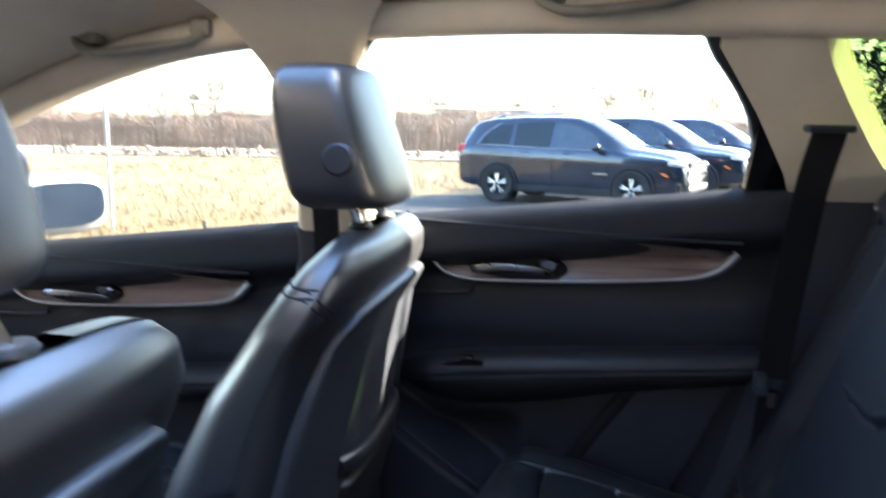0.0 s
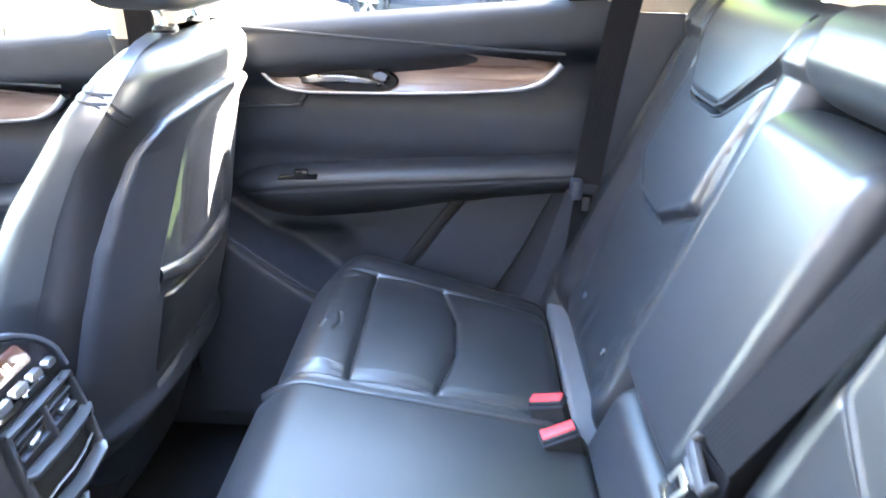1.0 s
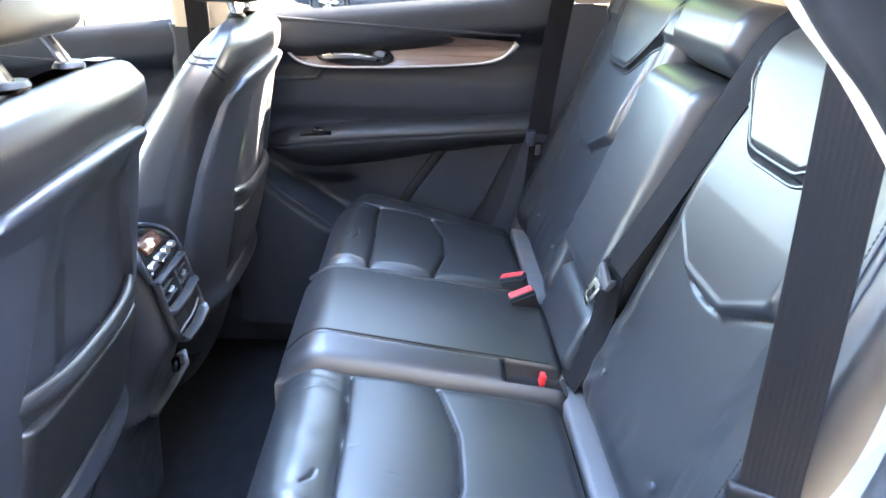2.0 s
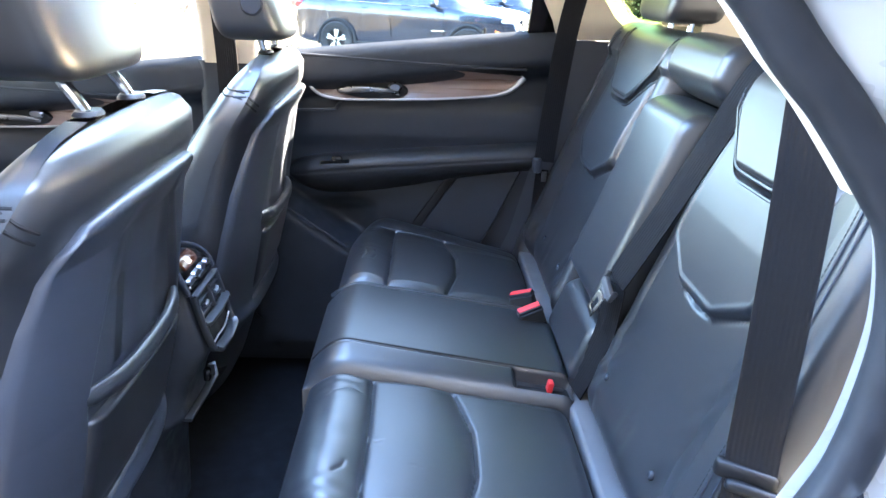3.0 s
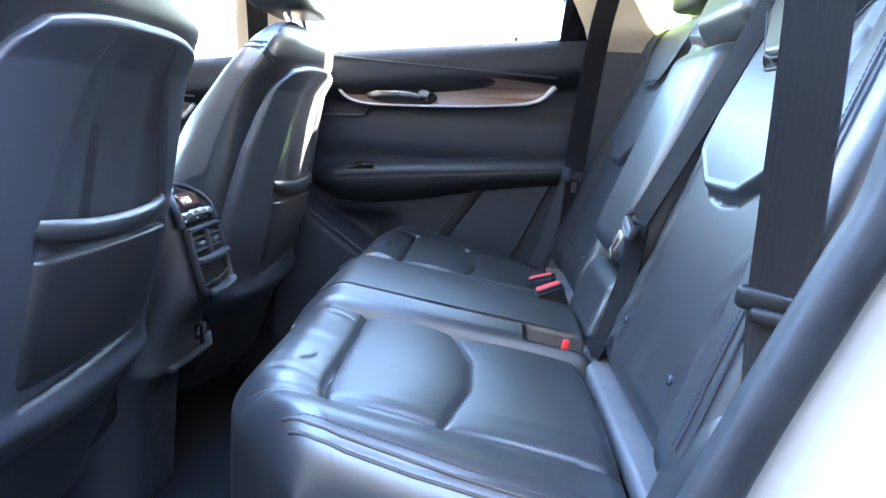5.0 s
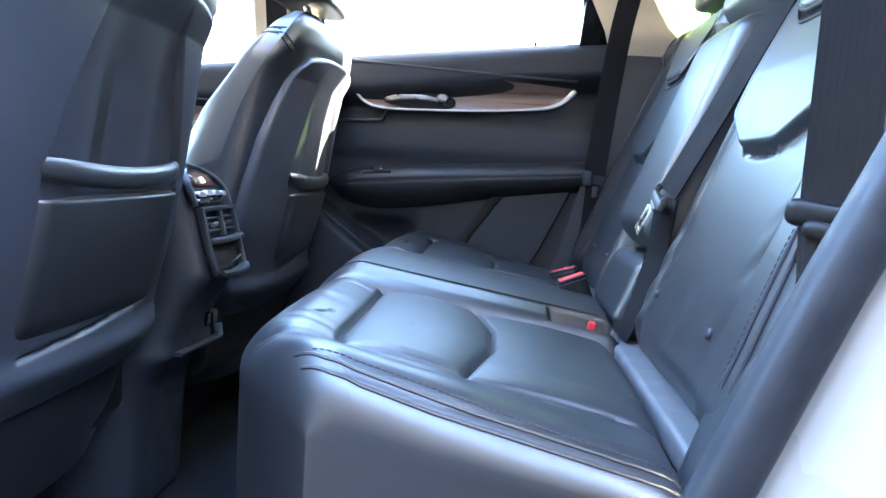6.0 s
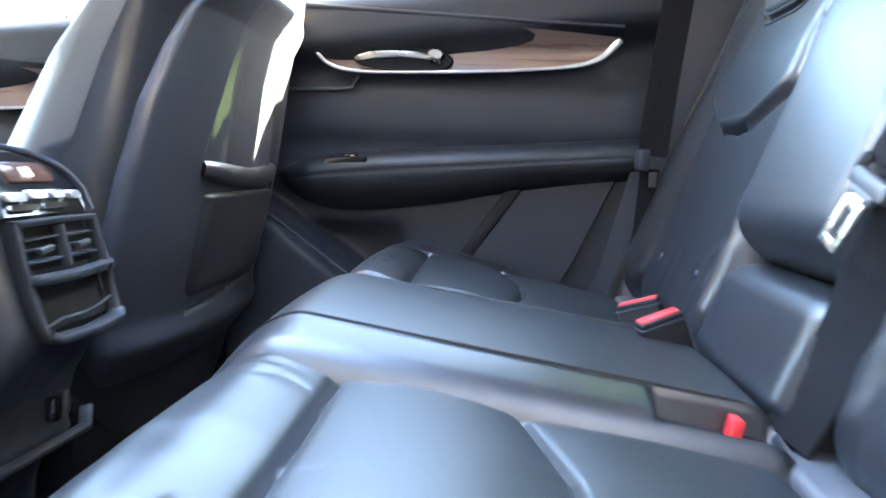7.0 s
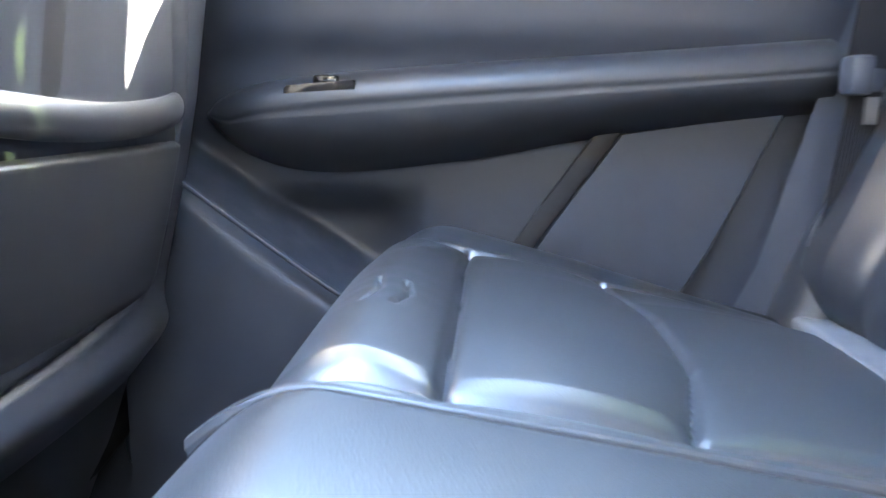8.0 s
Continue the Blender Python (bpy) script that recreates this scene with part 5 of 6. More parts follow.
xs = np.concatenate([[-900, -300, -140], np.linspace(-70, 60, 66), [140, 300, 900]])
ys = np.concatenate([[-900, -200, -60, -15, 0, 6], np.linspace(8, 78, 50), [100, 200, 500, 1500]])
nb = len(ys)
verts = [(x, y, rough(x, y) - 0.02 + OUT) for x in xs for y in ys]
faces = [(i * nb + j, (i + 1) * nb + j, (i + 1) * nb + j + 1, i * nb + j + 1) for i in range(len(xs) - 1) for j in range(nb - 1)]
tagged(solid("ground", verts, faces, GRASS), "dry yellow winter grass field", "ground", kind="structure")


def sheet(name, outline, z, mat, label, category):
    return tagged(solid(name, *slab(outline, lambda a, b, h: (a, b, OUT + z + h), 0.05, 0.01), mat, None, "", False), label, category, kind="structure")


sheet("pavement", [(-5.6, -40), (60, -40), (60, 26), (14, 25), (3, 19.5), (-0.5, 17.2), (-3.3, 15.9), (-4.2, 13.5), (-4.6, 9)], 0.012, ASPHALT, "grey asphalt parking lot", "pavement")
sheet("gravel_strip", [(-120, 33), (-40, 31.5), (0, 30), (60, 29), (120, 28), (120, 39), (-120, 43)], 0.06, GRAVEL, "pale gravel strip beyond the field", "gravel strip")

# grass blades in tufts on the field beside the lot
verts, faces = [], []
for _ in range(5200):
    y = 7.5 + 24 * rng.random() ** 1.6
    x = -4.8 - 17 * rng.random() if y < 17 else -17 + 22 * rng.random()
    g = rough(x, y) - 0.03 + OUT
    for _ in range(4):
        a, h, w = rng.random() * 6.28, 0.06 + 0.12 * rng.random(), 0.006 + 0.006 * rng.random()
        bx, by = x + 0.08 * rng.normal(), y + 0.08 * rng.normal()
        lx, ly = 0.6 * h * math.cos(a), 0.6 * h * math.sin(a)
        o = len(verts)
        verts += [(bx - w * math.sin(a), by + w * math.cos(a), g), (bx + w * math.sin(a), by - w * math.cos(a), g), (bx + lx, by + ly, g + h)]
        faces.append((o, o + 1, o + 2))
tagged(solid("grass", verts, faces, STRAW, None, "", False), "tufts of dry straw-coloured grass", "grass", kind="stuff")

# rubble heaps along the gravel
verts, faces = [], []
for _ in range(420):
    c = rng.choice([0, 1, 2])
    x = (-14.5 + 2.6 * rng.normal()) if c == 0 else (-20 + 3 * rng.normal()) if c == 1 else (-10 + 2.5 * rng.normal())
    y = 31.6 + 0.7 * rng.normal()
    s = 0.07 + 0.2 * rng.random() ** 2
    q = [Vector((rng.normal(), rng.normal(), rng.normal())).normalized() * s * (0.6 + 0.5 * rng.random()) for _ in range(7)]
    bm = bmesh.new()
    for p in q:
        bm.verts.new(p + Vector((x, y, OUT + 0.06 + 0.28 * rng.random() * math.exp(-(((y - 31.6) / 0.7) ** 2)))))
    bmesh.ops.convex_hull(bm, input=bm.verts[:])
    bm.verts.ensure_lookup_table()
    idx = {v: i for i, v in enumerate(bm.verts)}
    o = len(verts)
    verts += [v.co[:] for v in bm.verts]
    faces += [tuple(o + idx[v] for v in f.verts) for f in bm.faces]
    bm.free()
tagged(solid("rubble", verts, faces, RUBBLE, None, "", False), "heaps of pale broken rubble", "rubble", kind="stuff")


# distant brush: a bank of bare stems in front of a rough hedge
def hedge(u, v):
    return (u, 38.5 + 5 * v + 1.2 * noise.noise((u * 0.1, v * 3, 5)), OUT + (1.9 + 0.6 * noise.noise((u * 0.10, 0, 9)) + 0.7 * noise.noise((u * 0.5, v * 4, 2))) * (math.sin(min(1.0, v * 1.6) * math.pi / 2)) - 0.1)


us, vs = np.linspace(-110, 110, 240), np.linspace(0, 1, 10)
verts = [hedge(u, v) for u in us for v in vs]
faces = [(i * 10 + j, (i + 1) * 10 + j, (i + 1) * 10 + j + 1, i * 10 + j + 1) for i in range(239) for j in range(9)]
verts2, faces2 = [], []
for _ in range(16000):
    x, y = -75 + 150 * rng.random(), 37.5 + 6 * rng.random()
    h = 1.0 + 1.5 * rng.random() + 0.7 * noise.noise((x * 0.06, 0, 9))
    w, lx, ly = 0.015 + 0.015 * rng.random(), 0.3 * rng.normal(), 0.25 * rng.normal()
    o = len(verts2)
    verts2 += [(x - w, y, OUT), (x + w, y, OUT), (x + lx, y + ly, OUT + max(0.4, h))]
    faces2.append((o, o + 1, o + 2))
    for _ in range(2):
        t, a = 0.3 + 0.5 * rng.random(), rng.normal()
        o = len(verts2)
        bx, bz = x + lx * t, OUT + h * t
        verts2 += [(bx, y + ly * t, bz), (bx + 0.02, y + ly * t, bz + 0.04), (bx + 0.4 * a, y + ly * t, bz + 0.5)]
        faces2.append((o, o + 1, o + 2))
v, f = merge((verts, faces), (verts2, faces2))
tagged(solid("brush", v, f, BRUSH, None, "", False), "band of bare reddish-brown winter brush", "brush", kind="stuff")


def bare_tree(x, y, h, seed, dense=1.0):
    """A leafless tree: tapered trunk and limbs that fork into twigs."""
    rr_ = random.Random(seed)
    h = h * 0.58
    t = thing("bare_tree", (x, y, OUT), "leafless winter tree with fine bare twigs", "tree", "bare trees")
    wood, twigs = [], []

    def limb(p, d, length, r, level):
        n = 4
        pts = [p]
        for _ in range(n):
            d = (d + Vector((rr_.gauss(0, 0.14), rr_.gauss(0, 0.14), 0.06 + rr_.gauss(0, 0.08)))).normalized()
            pts.append(pts[-1] + d * (length / n))
        (wood if level < 2 else twigs).append(sweep(pts, ring(max(r, 0.024), 5 if level < 2 else 3), (0.31, 0.2, 0.9), scales=[1 - 0.65 * i / n for i in range(n + 1)]))
        if level >= 4:
            return
        for k in range(int((5 if level == 0 else 4) * dense + 0.5)):
            s = 0.35 + 0.62 * (k + rr_.random()) / (5 if level == 0 else 4)
            i = min(n - 1, int(s * n))
            q = pts[i].lerp(pts[i + 1], s * n - i)
            a = rr_.random() * 6.28
            e = (d * 0.75 + Vector((math.cos(a), math.sin(a), 0.25)) * 0.75).normalized()
            limb(q, e, length * (0.50 + 0.2 * rr_.random()), r * 0.45, level + 1)

    limb(Vector((x, y, OUT - 0.1)), Vector((0, 0, 1)), h * 0.52, 0.022 * h, 0)
    solid("trunk", *merge(*wood), BARK, t)
    solid("crown", *merge(*twigs), BARK, t, "fine bare twigs")
    return t


for i, (x, y, h) in enumerate([(-41, 80, 14), (-50, 84, 10.5), (-33, 80, 10), (-24.5, 78, 9), (-17, 82, 9.5), (2.2, 82, 11), (5.8, 78, 12.5), (-2.8, 84, 9), (-8, 86, 8.5), (16, 76, 11), (21, 80, 12), (-46, 84, 11), (12, 88, 9)]):
    bare_tree(x, y, h, 20 + i)


def evergreen(x, y, h, seed):
    """A conifer: trunk and tiers of drooping sprays."""
    r = random.Random(seed)
    t = thing("evergreen_tree", (x, y, OUT), "dark green conifer with drooping sprays", "tree", "evergreen trees")
    solid("trunk", *sweep([(x, y, OUT - 0.1), (x, y, h * 0.5), (x, y, h * 0.97)], ring(0.16, 8), (1, 0, 0), scales=[1, 0.6, 0.1]), BARK, t)
    verts, faces = [], []
    for k in range(5200):
        z = h * (0.05 + 0.93 * r.random())
        reach = (1 - z / h) * h * 0.30 + 0.25
        a, s = r.random() * 6.283, reach * (0.45 + 0.6 * r.random())
        c = Vector((x + s * math.cos(a), y + s * math.sin(a), z - 0.25 * s))
        for _ in range(3):
            d = Vector((math.cos(a) + r.gauss(0, 0.5), math.sin(a) + r.gauss(0, 0.5), -0.25 + r.gauss(0, 0.3))).normalized()
            w = d.cross(Vector((0, 0, 1))).normalized() * 0.040
            o = len(verts)
            e = c + d * (0.14 + 0.16 * r.random())
            verts += [c - w, c + w, e]
            faces.append((o, o + 1, o + 2))
    solid("crown", verts, faces, NEEDLE, t, "dark green needle sprays", False)
    return t


for i, (x, y, h) in enumerate([(3.7, 8.2, 5.2), (5.3, 8.7, 6.0), (6.8, 7.9, 5.6), (8.6, 8.6, 6.4), (4.6, 7.2, 4.6), (14.5, 30.0, 9.0)]):
    evergreen(x, y, h, 50 + i)

# unseen dark walls, added out of view to block sky and sun
BLOCKER = material("dark_blocker", (0.028, 0.030, 0.034), 0.9, 0, 0.8, 0.12, 0.2, 60)
tagged(part("wall_sky_blocker", block((-1.0, -4.0, 4.0 + OUT), (26, 0.4, 8.0), 0.02), BLOCKER), "unseen dark wall added to block sky light", "building", kind="structure")
# Added to shade the ground and the larger wall on the near side.
tagged(part("wall_sun_blocker", block((3.0, -1.75, 1.85 + OUT), (0.4, 4.1, 3.7), 0.02), BLOCKER), "unseen dark wall added to keep the sun off the near ground", "building", kind="structure")

# ---- chain-link fence ----
fence = thing("chain_link_fence", (-6.65, 9.85, OUT), "galvanised chain-link fence with outward barbed-wire arms", "fence")
POSTS = [(-6.65 + 3.15 * k, 9.85 + 3.95 * k) for k in range(-2, 8)]
H = 1.84 + OUT
for x, y in POSTS:
    post = solid("post", *tube([(x, y, OUT - 0.1), (x, y, H + 0.03)], 0.03, 10), GALV, fence)
    solid("arm", *tube([(x, y, H), (x - 0.30, y - 0.05, H + 0.36)], 0.014, 6), GALV, post)
for a, b in zip(POSTS, POSTS[1:]):
    solid("top_rail", *tube([(*a, H), (*b, H)], 0.021, 8, (0, 0, 1)), GALV, fence)
    for k in range(3):
        d = 0.10 * (k + 1)
        solid("barbed_wire", *tube([(a[0] - d, a[1] - 0.05, H + 1.2 * d), (b[0] - d, b[1] - 0.05, H + 1.2 * d)], 0.003, 4), GALV, fence)
verts, faces = [], []
for a, b in list(zip(POSTS, POSTS[1:]))[:6]:
    A, B = Vector((*a, OUT)), Vector((*b, OUT))
    length, way = (B - A).length, (B - A).normalized()
    side = Vector((-way.y, way.x, 0)) * 0.0010
    step, h = 0.085, H - OUT - 0.06
    n = int((length + h) / step)
    for s in (1, -1):
        for i in range(n):
            u0 = i * step - (h if s > 0 else 0)
            lo, hi = max(0.0, -u0 if s > 0 else u0 - length), None
            p0, p1 = (u0, 0.04), (u0 + s * h, 0.04 + h)
            if s < 0:
                p0, p1 = (i * step, 0.04), (i * step - h, 0.04 + h)
            t0, t1 = 0.0, 1.0
            du = p1[0] - p0[0]
            for lim, sign in ((0.0, 1), (length, -1)):
                t = (lim - p0[0]) / du
                if sign * du > 0:
                    t0 = max(t0, t)
                else:
                    t1 = min(t1, t)
            if t1 - t0 < 0.01:
                continue
            q = [A + way * (p0[0] + du * t) + Vector((0, 0, p0[1] + h * t)) for t in (t0, t1)]
            o = len(verts)
            up = Vector((0, 0, 0.0013))
            verts += [q[0] - up, q[0] + up, q[1] + up, q[1] - up, q[0] + side * 2, q[1] + side * 2]
            faces += [(o, o + 1, o + 2, o + 3), (o + 1, o + 4, o + 5, o + 2)]
tagged(solid("wire_mesh", verts, faces, GALV, fence, "diamond wire mesh", False), kind="stuff")

# ---- parked cars ----
ST = [(-2.33, 0.50, 0.80, 0.90, 0.80, 0.70), (-2.29, 0.36, 0.98, 1.10, 0.875, 0.74), (-2.18, 0.30, 1.08, 1.36, 0.91, 0.69), (-2.0, 0.28, 1.09, 1.56, 0.92, 0.665), (-1.7, 0.26, 1.08, 1.635, 0.925, 0.66), (-1.0, 0.25, 1.06, 1.675, 0.925, 0.665), (-0.2, 0.25, 1.04, 1.68, 0.925, 0.67), (0.2, 0.25, 1.03, 1.655, 0.925, 0.665), (0.55, 0.25, 1.02, 1.53, 0.92, 0.67), (0.9, 0.25, 1.01, 1.32, 0.92, 0.70), (1.18, 0.25, 1.00, 1.13, 0.92, 0.76), (1.4, 0.26, 0.985, 1.09, 0.915, 0.75), (1.8, 0.27, 0.95, 1.04, 0.905, 0.73), (2.05, 0.28, 0.90, 0.98, 0.88, 0.70), (2.22, 0.31, 0.80, 0.88, 0.82, 0.63), (2.31, 0.40, 0.64, 0.72, 0.72, 0.52)]
ARR = np.array(ST)


def station(x):
    return [np.interp(x, ARR[:, 0], ARR[:, k]) for k in range(1, 6)]


def flank(x, z):
    """Half width of the body at x and height z above the belt."""
    zb, belt, top, hw, hr = station(x)
    k = np.clip((z - belt) / max(0.02, top - 0.07 - belt), 0, 1)
    return hw * 0.97 + (hr - hw * 0.97) * k


def parked_car():
    t = thing("parked_car", (0, 0, 0), "dark blue-grey parked crossover car with silver trim", "car", "parked cars")
    verts, rings = [], []
    xs = np.concatenate([np.linspace(-2.33, -2.0, 8), np.linspace(-1.9, 2.0, 44), np.linspace(2.06, 2.31, 8)])
    for x in xs:
        zb, belt, top, hw, hr = station(x)
        half = [(0.0, zb), (hw * 0.80, zb), (hw * 0.95, zb + 0.05), (hw * 0.985, zb + 0.22), (hw * 0.97, zb + 0.38), (hw, belt - 0.22), (hw * 0.992, belt - 0.08), (hw * 0.97, belt)]
        half += [(hw * 0.97 + (hr - hw * 0.97) * k, belt + (top - 0.07 - belt) * k) for k in (0.25, 0.5, 0.75, 1.0)]
        half += [(hr * 0.93, top - 0.03), (hr * 0.75, top - 0.008), (hr * 0.4, top + 0.008), (0.0, top + 0.012)]
        loop = [(y, z) for y, z in half] + [(-y, z) for y, z in half[-2:0:-1]]
        rings.append(len(loop))
        verts += [(x, y, z) for y, z in loop]
    n = rings[0]
    faces = [(i * n + j, i * n + (j + 1) % n, (i + 1) * n + (j + 1) % n, (i + 1) * n + j) for i in range(len(xs) - 1) for j in range(n)]
    faces += [tuple(range(n)), tuple(range((len(xs) - 1) * n, len(xs) * n))]
    body = solid("body", verts, faces, PAINT, t, sharp=0.9)

    def side_plate(name, outline, s, mat, rise=0.006, label="", base=None):
        return solid(name, *slab(outline, lambda a, b, h: (a, s * (flank(a, b) + rise + h), b), 0.02, 0.004), mat, t, label)

    for s in (-1, 1):
        side_plate("side_window", [(-1.78, 1.14), (-1.14, 1.115), (-1.12, 1.52), (-1.35, 1.50), (-1.62, 1.36)], s, TINT)
        side_plate("side_window", [(-1.06, 1.112), (-0.28, 1.09), (-0.26, 1.56), (-0.6, 1.57), (-1.05, 1.53)], s, TINT)
        side_plate("side_window", [(-0.18, 1.088), (0.80, 1.062), (0.62, 1.30), (0.30, 1.48), (0.0, 1.555), (-0.17, 1.56)], s, SEEGLASS)
        strip = [(-1.86, 1.12), (-1.0, 1.098), (0.0, 1.07), (0.92, 1.045)]
        solid("bright_strip", *sweep([(x, s * (flank(x, z) + 0.008), z) for x, z in spline(strip, 6)], oblong(0.022, 0.012, 0.004, 2), (0, 0, 1)), CHROME, t, "bright window strip")
        arch = [(-1.86, 1.13), (-1.66, 1.36), (-1.40, 1.53)]
        solid("bright_strip", *sweep([(x, s * (flank(x, z) + 0.012), z) for x, z in spline(arch, 6)], oblong(0.016, 0.022, 0.004, 2), (0, 1, 0)), CHROME, t, "bright window strip")
        solid("roof_rail", *sweep(spline([(-1.7, s * 0.60, 1.645), (-1.5, s * 0.60, 1.70), (-0.4, s * 0.61, 1.725), (0.15, s * 0.61, 1.69), (0.25, s * 0.61, 1.66)], 5), oblong(0.03, 0.02, 0.006, 2), (0, 0, 1)), CHROME, t)
        solid("sill_trim", *sweep([(x, s * 0.905, 0.30) for x in np.linspace(-1.0, 1.0, 12)], oblong(0.14, 0.05, 0.015, 2), (0, 1, 0)), TYRE, t)
        mir = solid("mirror", *rounded_block((0.72, s * 1.03, 1.12), (0.07, 0.11, 0.075), 3.0, (16, 12)), PAINT, t)
        for x in (-0.98, -0.02):
            hx = x + 0.10 if x < -0.5 else x + 0.02
            solid("door_handle", *sweep([(hx, s * 0.925, 0.99), (hx + 0.08, s * 0.95, 0.992), (hx + 0.18, s * 0.925, 0.995)], oblong(0.03, 0.02, 0.008, 2), (0, 0, 1)), PAINT, t)
        for x in (-1.12, -0.22, 0.86):
            solid("door_seam", *sweep([(x + 0.02, s * (station(x)[3] * 0.985 + 0.001), 0.48), (x, s * (station(x)[3] + 0.001), 0.75), (x, s * (station(x)[3] * 0.985 + 0.001), 1.03)], oblong(0.008, 0.006, 0.002, 1), (1, 0, 0)), TYRE, t)
        part("tail_lamp", block((-2.20, s * 0.80, 1.03), (0.20, 0.20, 0.20), 0.05), REDLAMP, t)
        part("head_lamp", block((2.08, s * 0.72, 0.84), (0.34, 0.26, 0.075), 0.03, Matrix.Rotation(radians(12), 4, "Y") @ Matrix.Rotation(radians(-28 * s), 4, "Z")), LAMP, t)
        part("fog_lamp", block((2.18, s * 0.70, 0.52), (0.12, 0.10, 0.16), 0.03), LAMP, t)
        part("side_marker", block((1.93, s * 0.888, 0.66), (0.14, 0.03, 0.04), 0.01, Matrix.Rotation(radians(20), 4, "Y")), AMBER, t, "amber side marker")
        plate = [(0.62, 0.62), (0.90, 0.62), (0.90, 0.645), (0.62, 0.645)]
        solid("badge", *slab(plate, lambda a, b, h: (a, s * (0.925 + h), b), 0.01, 0.002), CHROME, t)
        for x in (-1.36, 1.365):
            arc = [(x + 0.40 * math.cos(q), s * 0.915, 0.36 + 0.40 * math.sin(q)) for q in np.linspace(-0.25, math.pi + 0.25, 22)]
            solid("wheel_arch", *sweep(arc, oblong(0.05, 0.07, 0.012, 2), (0, 1, 0)), TYRE, t, "black wheel arch lip")
            well = [(0.385 * math.cos(q), 0.385 * math.sin(q)) for q in np.linspace(0, 2 * math.pi, 30, endpoint=False)]
            # Dark disc on the uncut body, coloured as the shade inside the arch.
            solid("wheel_well_shade", *slab(well, lambda a, b, h: (x + a, s * (0.922 + h), 0.36 + b), 0.25, 0.002), DARKWELL, t)
            prof = [(0.20, -0.09), (0.24, -0.11), (0.33, -0.115), (0.355, -0.09), (0.36, 0.0), (0.355, 0.09), (0.33, 0.115), (0.24, 0.11), (0.20, 0.09)]
            m, vs_, fs_ = 40, [], []
            for k in range(m):
                q = 2 * math.pi * k / m
                vs_ += [(x + r * math.cos(q), s * 0.86 + w, 0.36 + r * math.sin(q)) for r, w in prof]
            L = len(prof)
            fs_ = [(k * L + j, ((k + 1) % m) * L + j, ((k + 1) % m) * L + j + 1, k * L + j + 1) for k in range(m) for j in range(L - 1)]
            wheel = solid("wheel", vs_, fs_, TYRE, t, "black tyre with a silver spoked rim")
            y0 = s * 0.945
            parts_ = [sweep([(x + 0.225 * math.cos(q), y0, 0.36 + 0.225 * math.sin(q)) for q in np.linspace(0, 2 * math.pi, 33)], ring(0.014, 6), (0, 1, 0), False)]
            for k in range(5):
                for d in (-0.16, 0.16):
                    q = 2 * math.pi * k / 5 + 0.3
                    parts_.append(sweep([(x + 0.03 * math.cos(q), y0 + s * 0.012, 0.36 + 0.03 * math.sin(q)), (x + 0.22 * math.cos(q + d), y0, 0.36 + 0.22 * math.sin(q + d))], oblong(0.036, 0.02, 0.006, 2), (0, 1, 0)))
            solid("rim", *merge(*parts_), ALLOY, wheel, "silver spoked alloy rim")
            disc = [(0.22 * math.cos(q), 0.22 * math.sin(q)) for q in np.linspace(0, 2 * math.pi, 24, endpoint=False)]
            solid("brake", *slab(disc, lambda a, b, h: (x + a, s * (0.925 + h), 0.36 + b), 0.03, 0.004), DARKWELL, wheel)

    def over(name, u0, u1, wide, mat):
        us, vs_ = np.linspace(u0, u1, 14), np.linspace(-1, 1, 12)

        def f(u, v):
            zb, belt, top, hw, hr = station(u)
            y = v * hr * wide
            k = abs(v * wide)
            z = top + 0.012 - 0.004 * (k / 0.4) if k < 0.4 else top + 0.008 - 0.016 * (k - 0.4) / 0.35 if k < 0.75 else top - 0.008 - 0.022 * (k - 0.75) / 0.18
            return (u, y, z + 0.006)

        return grid_sheet(name, f, us, vs_, mat, t, (0, 0, -0.02))

    over("windscreen", 0.30, 1.16, 0.86, TINT)
    for k in range(5):
        part("grille_bar", block((2.285 - 0.012 * abs(k - 2), 0, 0.60 + 0.055 * k), (0.05, 1.02 - 0.05 * abs(k - 2), 0.024), 0.008), CHROME, t)
    part("grille", block((2.255, 0, 0.71), (0.06, 1.06, 0.34), 0.03), DARKWELL, t)
    part("bumper", block((2.26, 0, 0.40), (0.12, 1.30, 0.14), 0.04), CHROME, t)
    solid("antenna_fin", *rounded_block((-1.75, 0, 1.66), (0.09, 0.02, 0.05), 2.5, (12, 8)), PAINT, t)
    for y in (-0.36, 0.36):
        st = part("inner_seat", block((-0.1, y, 1.02), (0.16, 0.42, 0.50), 0.06), CREAM, t)
        part("inner_headrest", block((-0.12, y, 1.36), (0.10, 0.24, 0.16), 0.05), CREAM, st)
    return t


SEEGLASS = glass("car_side_glass", (0.55, 0.6, 0.62), 0.0, 0.12)
rear, front = Vector((-1.75, 15.1, 0)), Vector((0.90, 14.05, 0))
head = math.degrees(math.atan2(front.y - rear.y, front.x - rear.x))
mid = (rear + front) / 2 + Vector((0.33, 0.84, 0))
first = parked_car()
first.matrix_basis = pose(mid.x, mid.y, OUT + 0.012, 0, 0, head)
row = Vector((0.42, 0.91, 0)).normalized()
for k, (d, e) in enumerate(((3.0, 0.25), (6.1, 0.5))):
    c = mid + row * d
    copy_thing(first, pose(c.x + e, c.y, OUT + 0.012, 0, 0, head))

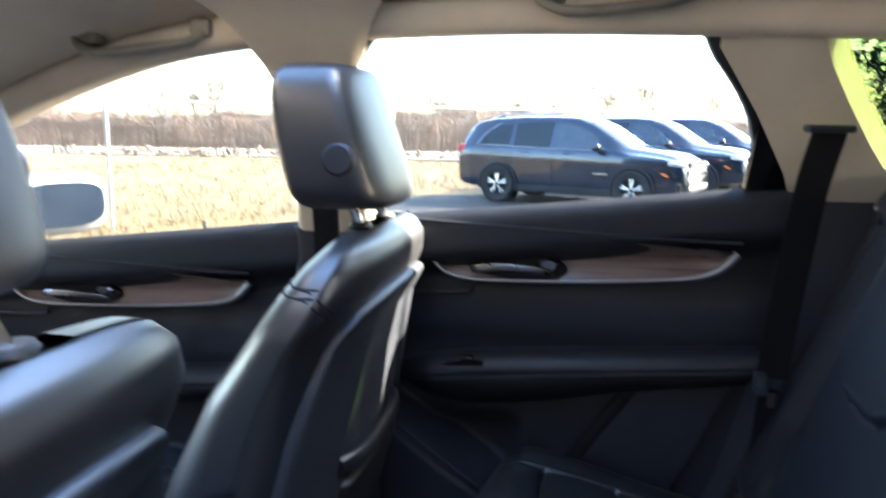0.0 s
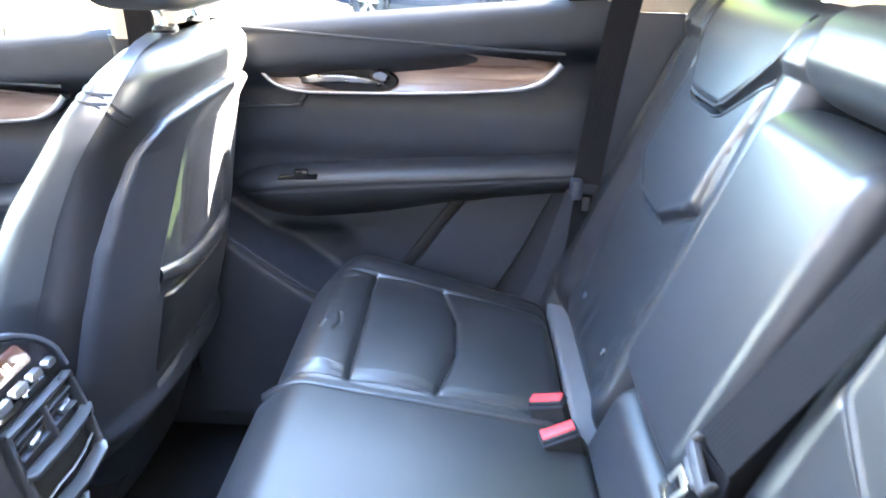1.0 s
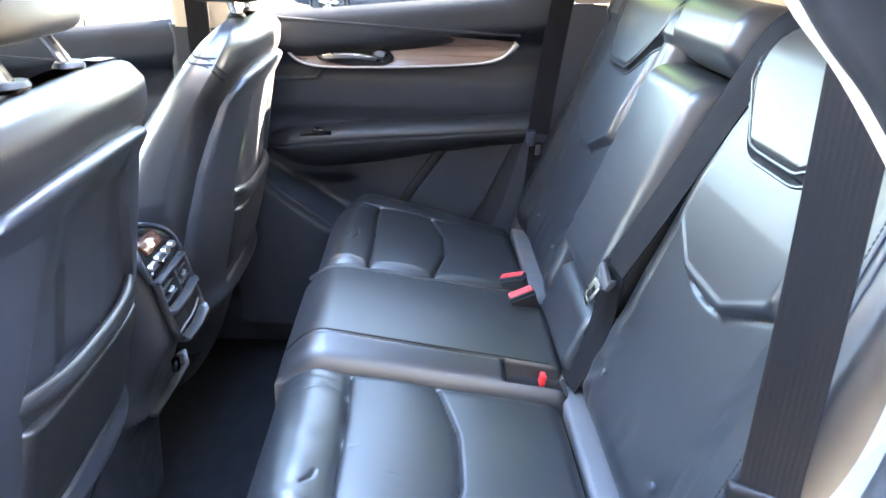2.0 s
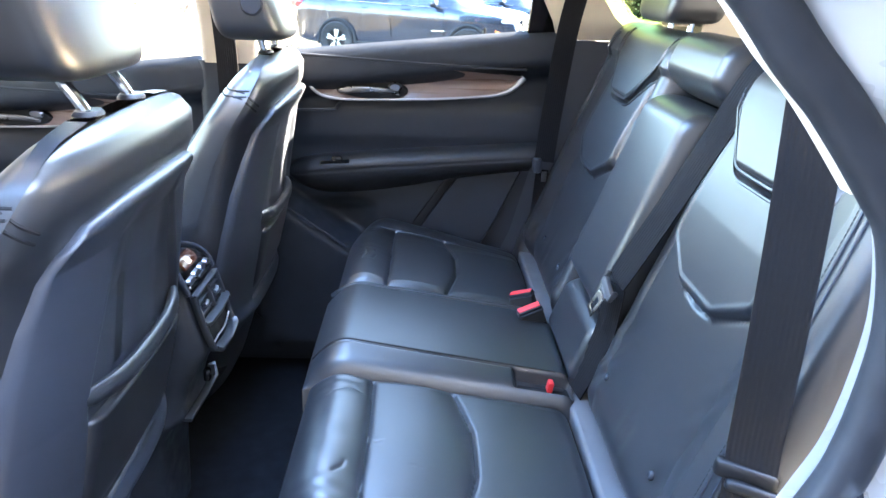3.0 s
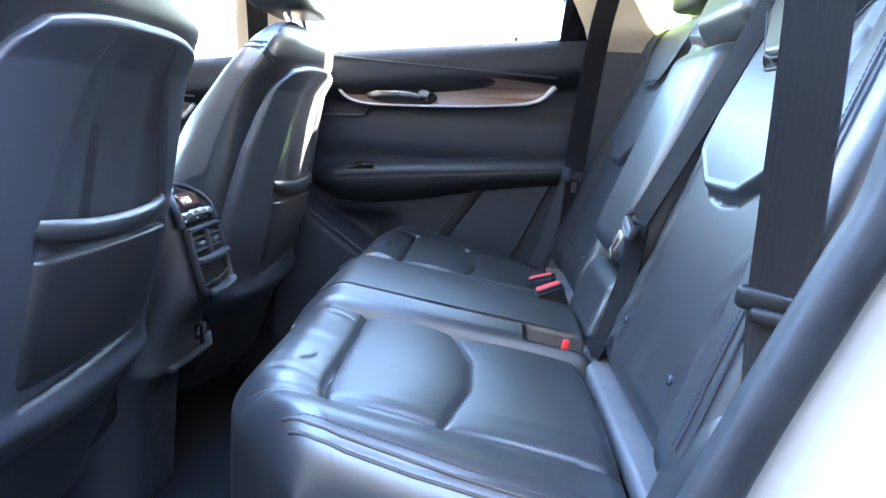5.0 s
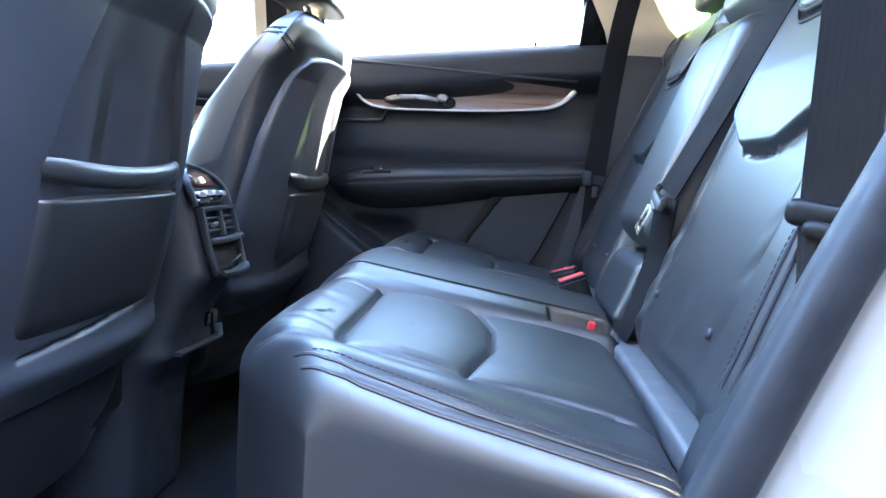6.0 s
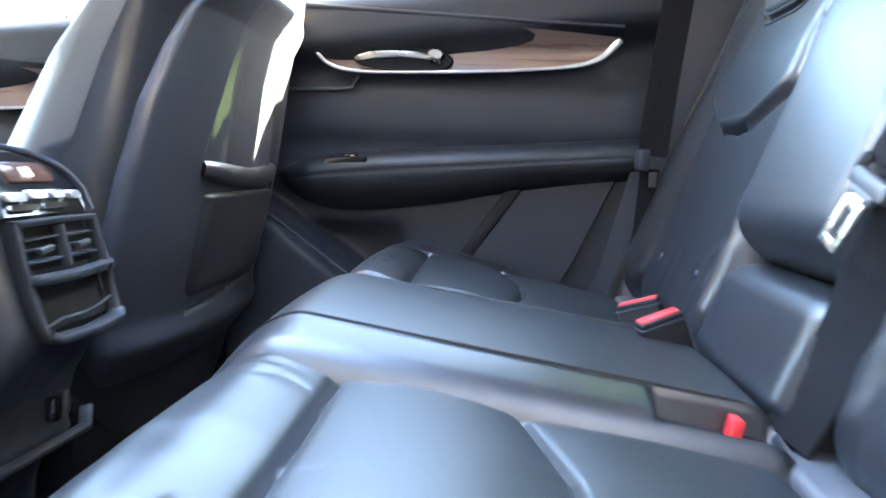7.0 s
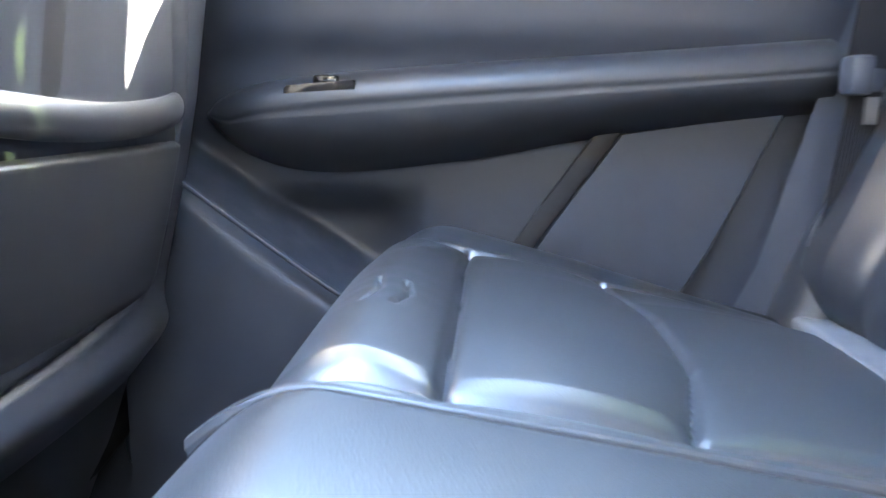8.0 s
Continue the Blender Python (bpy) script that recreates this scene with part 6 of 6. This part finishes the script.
# ---- outer mirror of the car ----
mirror = thing("wing_mirror", (-1.28, 1.72, 1.05), "white wing mirror with a clear mirror glass", "wing mirror")
face_way = Matrix.Rotation(radians(-28), 3, "Z")
solid("housing", *rounded_block((-1.270, 1.775, 1.110), (0.060, 0.130, 0.078), 4.0, (36, 24), face_way), WHITE, mirror)
MIRROR = material("mirror_glass", (0.105, 0.145, 0.22), 0.02, 1.0, 5, 0.01, 0, rough_vary=0.01)
shape = [(0.105 * math.copysign(abs(math.cos(q)) ** 0.6, math.cos(q)), 0.055 * math.copysign(abs(math.sin(q)) ** 0.6, math.sin(q))) for q in np.linspace(0, 2 * math.pi, 32, endpoint=False)]
solid("mirror_glass", *slab(shape, lambda a, b, h: tuple(Vector((-1.270, 1.775, 1.110)) + face_way @ Vector((0.062 + h, a, b))), 0.01, 0.001), MIRROR, mirror, "clear mirror glass")
part("stalk", block((-1.36, 1.57, 1.04), (0.07, 0.26, 0.05), 0.02), WHITE, mirror)
